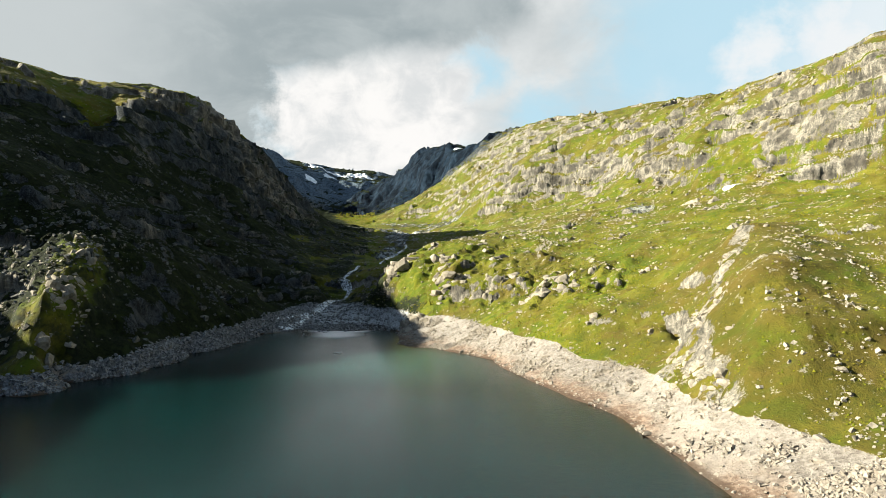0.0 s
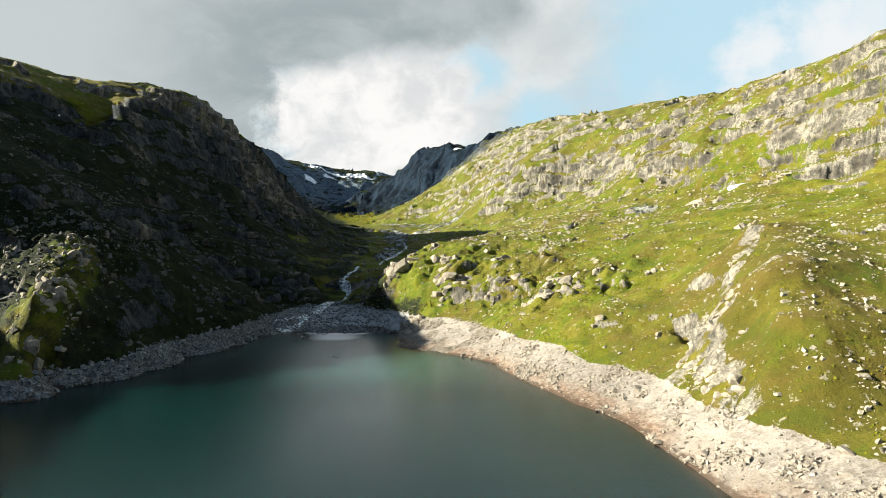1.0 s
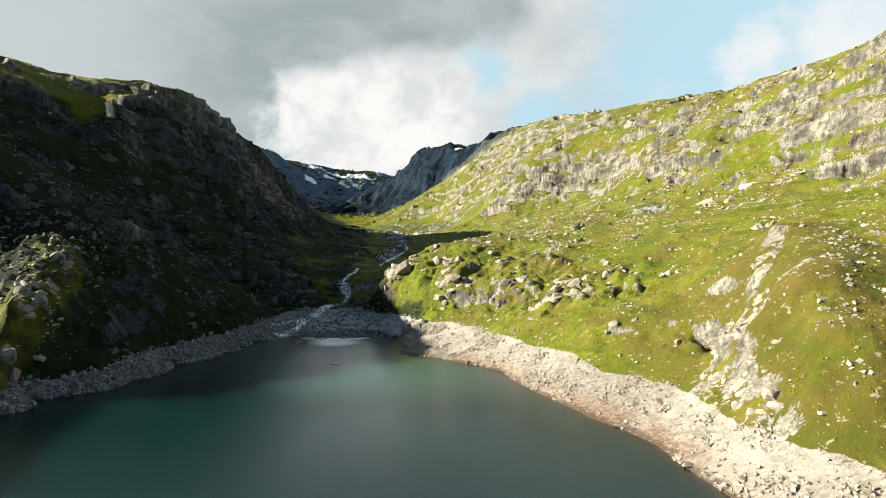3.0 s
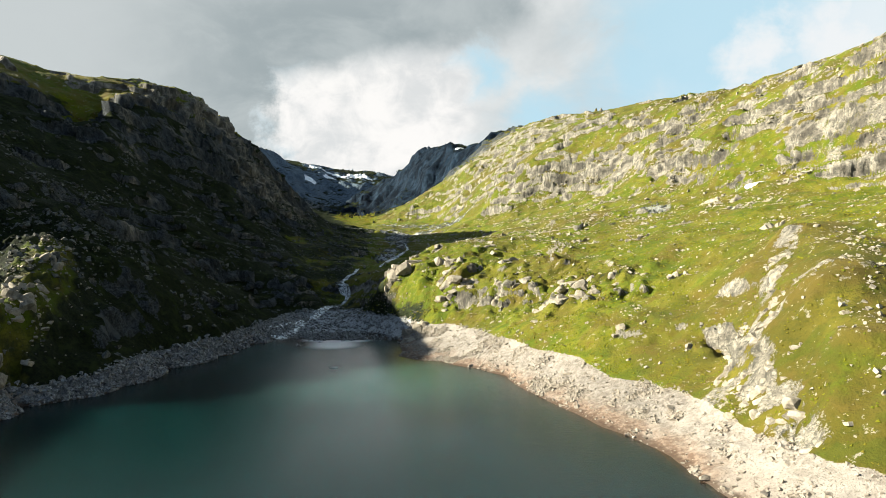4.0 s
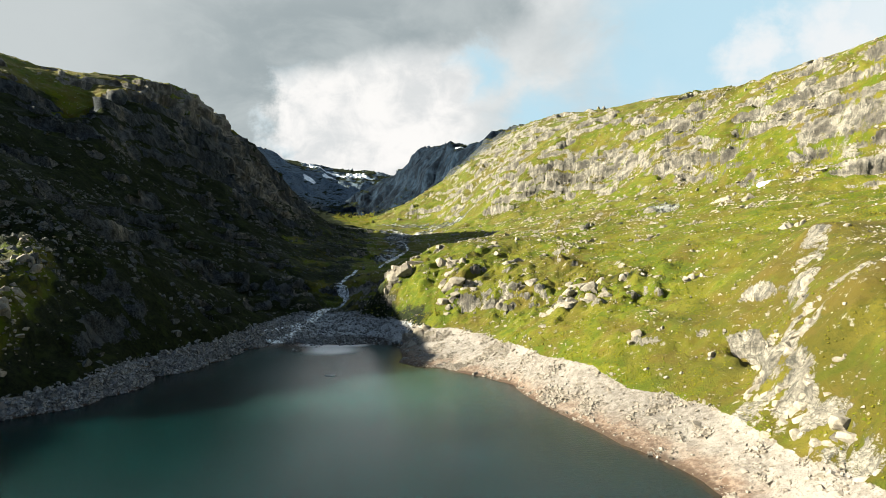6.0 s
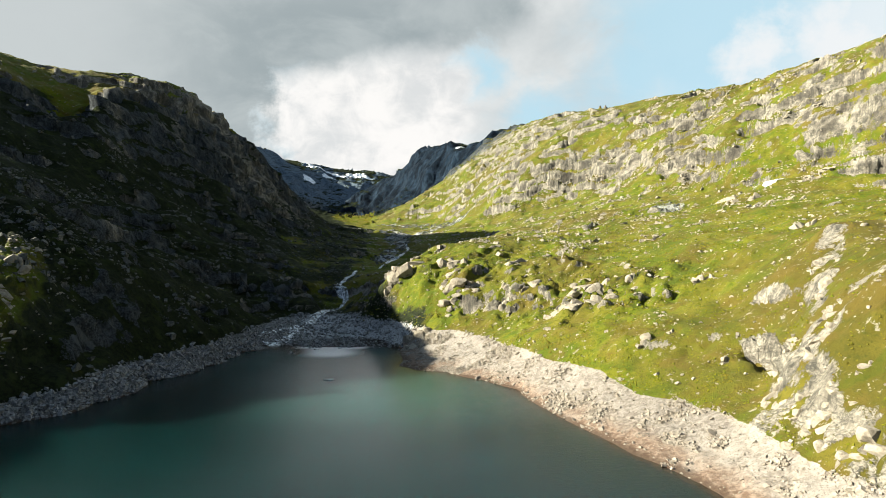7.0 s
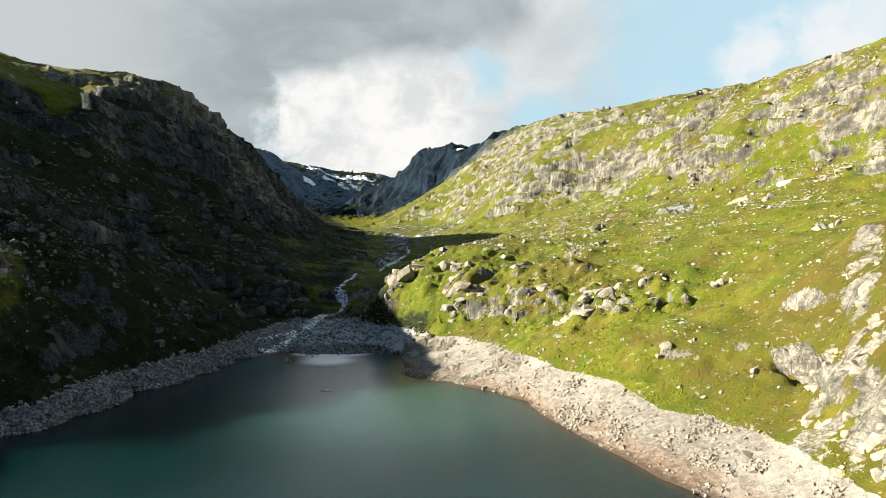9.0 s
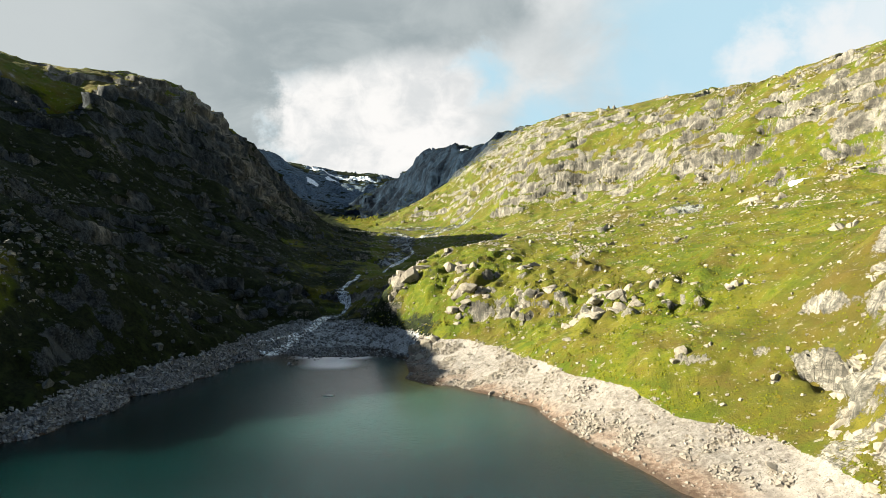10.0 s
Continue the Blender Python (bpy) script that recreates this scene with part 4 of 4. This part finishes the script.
def put_outcrop(x, y, wide, tall, rib=False, label="pale gneiss outcrop of jammed blocks bedded in turf", group="outcrops on the eastern hill"):
    """Several blocks jammed together, bedded in the turf."""
    base = new("rock_outcrop")
    base.matrix_world = pose(x, y, float(height_at(x, y)[0]), 0, 0, RNG.uniform(-30, 30))
    count = 9 if rib else 3 if wide < 6 else 5
    for k in range(count):
        u = ((k + 0.5) / count - 0.5) * wide * 0.95 + RNG.uniform(-0.08, 0.08) * wide
        v = RNG.uniform(-0.18, 0.18) * wide * (1.8 if rib else 1)
        size = wide * RNG.uniform(0.30 if rib else 0.40, 0.70)
        at = base.matrix_world @ Vector((u, v, 0))
        block = new("block", PALE_BLOCKS[RNG.integers(len(PALE_BLOCKS))])
        block.parent = base
        rise = float(height_at(at.x, at.y)[0]) - base.location.z
        block.matrix_local = (pose(u, v, rise - (0.58 if rib else 0.42) * tall, RNG.uniform(-18, 18), RNG.uniform(-25, 10), RNG.uniform(0, 360))
                              @ Matrix.Diagonal((size * RNG.uniform(0.9, 1.5), size, tall * RNG.uniform(0.55, 1.05) * (1 if rib else 1.6), 1)))
    return tagged(base, "pale broken rock rib of jammed blocks dropping to shore" if rib else label, "rock",
                  "rock ribs of the knoll" if rib else group)


def build_knoll_ribs():
    """The broken rock ribs that drop from the knoll to the shore: x, y, width, height of each jammed cluster."""
    sites = [(96, 200, 9, 6), (94, 203, 7, 5), (103, 219, 8, 5), (87, 197, 8, 5), (84, 200, 7, 6), (87, 211, 7, 5), (80, 201, 5, 4),
             (77, 200, 6, 5), (74, 196, 6, 4), (77, 190, 7, 5), (74, 188, 6, 4), (73, 180, 7, 5), (79, 182, 6, 5), (79, 177, 7, 6),
             (72, 173, 6, 5), (75, 169, 7, 6), (74, 164, 7, 6), (70, 187, 4, 3), (72, 166, 6, 4), (70, 159, 6, 4), (98, 227, 6, 4),
             (85, 179, 4, 3), (112, 238, 7, 4), (72, 152, 6, 4), (106, 192, 6, 4)]
    for x, y, w, h in sites:
        put_outcrop(x, y, w, h, True)


def scatter_points(weight, count):
    """Grid points drawn by weight, moved at random inside their cell."""
    p = np.maximum(weight, 0) * CELL
    pick = RNG.choice(len(p), size=count, p=p / p.sum())
    side = np.sqrt(CELL[pick])
    x, y = HX[pick] + RNG.uniform(-0.5, 0.5, count) * side, HY[pick] + RNG.uniform(-0.5, 0.5, count) * side
    return x, y, height_at(x, y), pick


def patch_weight(size, seed, lo=-0.1, hi=0.6):
    return smooth(fbm(HX, HY, size, 3, seed), lo, hi)


EAST = (1 - FIELD["west"]) * (HZ > 9)
WEST = FIELD["west"] * (HZ > 10)
BAND = COVER[:, 1] * (HZ > 0.1)
NEARBY = (HY > 90) & (HY < 560)


def scatter_boulders():
    lots = [
        (PALE_BLOCKS, EAST * NEARBY * (HX < 240) * (0.15 + patch_weight(28, 401)), 150, 0.9, 3.2, "pale angular boulder lying in hillside grass", "boulders on the eastern hill"),
        (PALE_BLOCKS, EAST * near_line(HX, HY, [(-30, 430), (8, 395), (45, 345), (70, 318)], 48) * (HZ > 14) * (0.1 + patch_weight(14, 403)), 50, 1.8, 5.2, "broad pale rock in the hummocky turf", "rocks among the hummocks"),
        (SHORE_BLOCKS, BAND * EAST_SIDE * (HY > 100), 60, 1.2, 3.4, "bleached boulder on the pale lake shore", "boulders on the lake shore"),
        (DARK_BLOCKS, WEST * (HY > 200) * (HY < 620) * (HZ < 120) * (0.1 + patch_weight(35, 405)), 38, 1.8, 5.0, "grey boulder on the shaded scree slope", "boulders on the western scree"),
    ]
    for meshes, weight, count, small, large, label, group in lots:
        x, y, z, _ = scatter_points(weight, count)
        for a, b in zip(x, y):
            w = small * (large / small) ** (RNG.random() ** 2.2)
            put_boulder(meshes, float(a), float(b), w, w * RNG.uniform(0.6, 0.95), label, group)


def stuff_mesh(name, verts, faces, mat, label, category):
    me = bpy.data.meshes.new(name)
    k = faces.shape[1]
    me.vertices.add(len(verts))
    me.vertices.foreach_set("co", verts.astype(np.float32).ravel())
    me.loops.add(faces.size)
    me.loops.foreach_set("vertex_index", faces.astype(np.int32).ravel())
    me.polygons.add(len(faces))
    me.polygons.foreach_set("loop_start", np.arange(0, faces.size, k, dtype=np.int32))
    me.polygons.foreach_set("use_smooth", np.zeros(len(faces), bool))
    me.update(calc_edges=True)
    me.materials.append(mat)
    return tagged(new(name, me), label, category, "", "stuff")


CUBE = np.array([(a, b, c) for a in (-1, 1) for b in (-1, 1) for c in (-1, 1)], float)
CUBE_FACES = np.array([(0, 1, 3, 2), (4, 6, 7, 5), (0, 4, 5, 1), (2, 3, 7, 6), (0, 2, 6, 4), (1, 5, 7, 3)])


def scatter_stones(name, weight, count, small, large, mat, label, lift=0.02):
    """Many small angular stones, joined: crooked blocks, turned every way."""
    x, y, z, _ = scatter_points(weight, count)
    size = small * (large / small) ** (RNG.random(count) ** 2.4)
    shape = CUBE[None] * RNG.uniform(0.28, 0.58, (count, 8, 1)) * RNG.uniform(0.5, 1.4, (count, 1, 3))
    shape += RNG.uniform(-0.10, 0.10, (count, 8, 3))
    q = RNG.normal(size=(count, 4))
    q /= np.linalg.norm(q, axis=1, keepdims=True)
    w, i, j, k = q.T
    turn = np.stack([1 - 2 * (j * j + k * k), 2 * (i * j - k * w), 2 * (i * k + j * w), 2 * (i * j + k * w), 1 - 2 * (i * i + k * k),
                     2 * (j * k - i * w), 2 * (i * k - j * w), 2 * (j * k + i * w), 1 - 2 * (i * i + j * j)], -1).reshape(-1, 3, 3)
    shape = np.einsum("nij,nvj->nvi", turn, shape) * size[:, None, None]
    shape[:, :, 2] *= 0.8
    shape += np.stack([x, y, z + lift * size], -1)[:, None]
    faces = (CUBE_FACES[None] + 8 * np.arange(count)[:, None, None]).reshape(-1, 4)
    stuff_mesh(name, shape.reshape(-1, 3), faces, mat, label, "stones")


EAST_SIDE = HX > -35
build_landmark_boulders()
build_knoll_ribs()
scatter_boulders()
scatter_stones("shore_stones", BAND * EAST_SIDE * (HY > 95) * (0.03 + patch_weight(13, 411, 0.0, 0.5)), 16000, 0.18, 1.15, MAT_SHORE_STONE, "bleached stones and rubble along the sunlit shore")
scatter_stones("shore_stones", (BAND * (~EAST_SIDE) * (HY > 190) * (HX < 0) + 0.12 * FAN), 15000, 0.3, 2.1, MAT_SHADE_STONE, "stones and rubble, greyed for shade, along the shaded shore")
scatter_stones("hillside_stones", EAST * NEARBY * (HX < 290) * (0.035 + patch_weight(16, 421, 0.15, 0.7)), 7000, 0.25, 1.6, MAT_BOULDER, "small pale stones strewn over the grass")
scatter_stones("hillside_stones", EAST * (HY > 100) * near_line(HX, HY, [(150, 235), (125, 190), (110, 165), (105, 140), (100, 118)], 26) * (0.03 + patch_weight(11, 423, 0.0, 0.5)), 1000, 0.3, 1.4, MAT_BOULDER, "pale stones strewn down the back of the knoll")
scatter_stones("hillside_stones", EAST * (HY > 400) * (HY < 800) * (HX < 330) * (HZ > 50) * (0.05 + patch_weight(26, 425, 0.1, 0.7)), 6500, 0.6, 3.0, MAT_BOULDER, "pale blocks strewn below and over the cliffs")
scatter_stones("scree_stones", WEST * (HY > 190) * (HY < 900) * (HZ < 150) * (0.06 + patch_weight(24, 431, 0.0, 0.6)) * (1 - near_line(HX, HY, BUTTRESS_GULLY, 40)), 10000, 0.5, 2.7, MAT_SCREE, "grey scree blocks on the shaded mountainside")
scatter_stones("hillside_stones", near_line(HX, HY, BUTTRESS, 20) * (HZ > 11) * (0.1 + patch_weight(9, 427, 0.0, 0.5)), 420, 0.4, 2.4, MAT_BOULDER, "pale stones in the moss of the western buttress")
scatter_stones("scree_stones", near_line(HX, HY, [(-178, 245), (-185, 285), (-172, 300)], 32) * (HZ > 14), 700, 0.5, 2.6, MAT_SCREE, "grey blocks on the painted-dark slope behind the buttress")
scatter_stones("valley_stones", (COVER[:, 2] > 0.3) * (HY > 480) * (HY < 1000) * 1.0, 3000, 0.6, 2.6, MAT_SCREE, "grey stones over the valley floor")


def scatter_tussocks(name, weight, count, small, large, label):
    """Low tufts of grass and heather: ragged little cones of blades, joined."""
    x, y, z, _ = scatter_points(weight, count)
    size = RNG.uniform(small, large, count)
    angle = RNG.uniform(0, 2 * math.pi, count)[:, None] + np.arange(5) * 2 * math.pi / 5 + RNG.uniform(-0.3, 0.3, (count, 5))
    reach = RNG.uniform(0.55, 1.15, (count, 5)) * size[:, None]
    rim = np.stack([x[:, None] + np.cos(angle) * reach, y[:, None] + np.sin(angle) * reach, z[:, None] - 0.15 * size[:, None] + 0 * reach], -1)
    tip = np.stack([x + RNG.normal(0, 0.2, count) * size, y + RNG.normal(0, 0.2, count) * size, z + RNG.uniform(0.45, 0.9, count) * size], -1)
    verts = np.concatenate([rim, tip[:, None]], 1).reshape(-1, 3)
    one = np.array([(i, (i + 1) % 5, 5) for i in range(5)])
    faces = (one[None] + 6 * np.arange(count)[:, None, None]).reshape(-1, 3)
    stuff_mesh(name, verts, faces, MAT_TUSSOCK, label, "grass")


TURF = (COVER[:, 0] < 0.5) * (COVER[:, 1] < 0.3)
scatter_tussocks("grass_tussocks", EAST * TURF * (HY > 95) * (HY < 300) * (HX < 230) * (0.15 + patch_weight(12, 441)) * (1 - 0.6 * near_line(HX, HY, KNOLL_CREST, 36)), 11000, 0.22, 0.6, "tufts of green and tawny mountain grass")
scatter_tussocks("grass_tussocks", EAST * TURF * (HY > 280) * (HY < 520) * (HX < 260) * (0.12 + patch_weight(16, 445)), 8000, 0.35, 0.95, "tufts of grass and heather on the hill")

# ---- stream and snow ----


def build_stream(name, path, widths, label, lift=0.6):
    """A ribbon of broken water laid down its bed, with ragged edges."""
    pts = [Vector((*p, 0)) for p in path]
    fine, wide = [], []
    for a, b, wa, wb in zip(pts, pts[1:], widths, widths[1:]):
        k = max(2, int((b - a).length / 1.5))
        for i in range(k):
            fine.append(a.lerp(b, i / k))
            wide.append(wa + (wb - wa) * i / k)
    bm = bmesh.new()
    rows = []
    for i, (p, w) in enumerate(zip(fine, wide)):
        ahead = fine[min(i + 1, len(fine) - 1)] - fine[max(i - 1, 0)]
        side = Vector((ahead.y, -ahead.x, 0)).normalized()
        mid = p + side * 1.2 * noise.noise(p * 0.15)
        row = []
        for j in range(5):
            off = (j / 2 - 1) * w * 0.5 * (1 + 0.5 * noise.noise(p * 0.4 + Vector((j * 3.1, 0, 0))))
            q = mid + side * off
            row.append(bm.verts.new((q.x, q.y, float(height_at(q.x, q.y)[0]) + lift * (1 - 0.6 * abs(j / 2 - 1)))))
        rows.append(row)
    for a, b in zip(rows, rows[1:]):
        for j in range(4):
            bm.faces.new((a[j], a[j + 1], b[j + 1], b[j]))
    me = bpy.data.meshes.new(name)
    bm.to_mesh(me)
    bm.free()
    me.materials.append(MAT_STREAM)
    return tagged(new(name, me), label, "stream", "", "structure")


build_stream("stream", [(-101, 380), (-97, 387), (-94, 397), (-93, 419), (-89, 440), (-83, 457), (-77, 479), (-73, 486), (-81, 498), (-85, 501), (-82, 510), (-77, 520), (-74, 532)],
             [9, 7, 5, 5, 5, 4, 4, 3.5, 5, 5, 4, 4, 2], "white mountain stream tumbling over stones into the lake")
build_stream("stream", [(-87, 442), (-94, 424), (-99, 408), (-103, 396), (-107, 386)],
             [2, 3, 3, 4, 5], "braided arm of the stream over the gravel fan")
build_stream("stream", [(-58, 545), (-54, 575), (-54, 600), (-52, 635), (-47, 657), (-43, 687), (-50, 730)],
             [2, 4, 7, 6, 4, 3, 2], "shallow stream pools on the upper valley floor")


def snow_patch(x, y, wide, deep, seed, lift):
    """An old snow patch that lies on the slope, with an uneven rim."""
    n, m = 46, 26
    bm = bmesh.new()
    grid = {}
    for j in range(m):
        for i in range(n):
            u, v = i / (n - 1) * 2 - 1, j / (m - 1) * 2 - 1
            r = math.hypot(u, v) + 0.45 * noise.fractal(Vector((u * 2.2 + seed, v * 2.2, seed)), 0.8, 2.0, 4)
            if r < 0.72:
                px, py = x + u * wide * 0.7, y + v * deep * 0.7
                grid[i, j] = bm.verts.new((px, py, float(height_at(px, py)[0]) + lift * min(1.0, 0.25 + 3 * (0.72 - r))))
    for (i, j), a in grid.items():
        if (i + 1, j) in grid and (i, j + 1) in grid and (i + 1, j + 1) in grid:
            f = bm.faces.new((a, grid[i + 1, j], grid[i + 1, j + 1], grid[i, j + 1]))
            f.smooth = True
    bmesh.ops.delete(bm, geom=[v for v in bm.verts if not v.link_faces], context="VERTS")
    me = bpy.data.meshes.new("snow_patch")
    bm.to_mesh(me)
    bm.free()
    me.materials.append(MAT_SNOW)
    return tagged(new("snow_patch", me), "old white snow patch lying on a mountain ledge", "snow", "snow patches on the mountains", "structure")


for args in ((-580, 2728, 75, 60, 1, 4), (-474, 2725, 120, 40, 2, 4), (-390, 2764, 110, 60, 3, 4), (-548, 2480, 40, 90, 4, 4), (-505, 2640, 60, 30, 6, 4),
             (38, 1775, 24, 16, 5, 2), (221, 466, 15, 9, 7, 0.9)):
    snow_patch(*args)


def build_lake_rock():
    """The lone white rock that breaks the lake's surface."""
    me = boulder_mesh("boulder", 202, 0.72)
    me.materials.append(MAT_WHITE_ROCK)
    ob = new("lake_rock", me)
    ob.matrix_world = pose(-51, 290, 0.0, 0, 0, 15) @ Matrix.Diagonal((4.4, 2.6, 0.9, 1))
    return tagged(ob, "small white rock breaking the lake surface", "rock")


build_lake_rock()
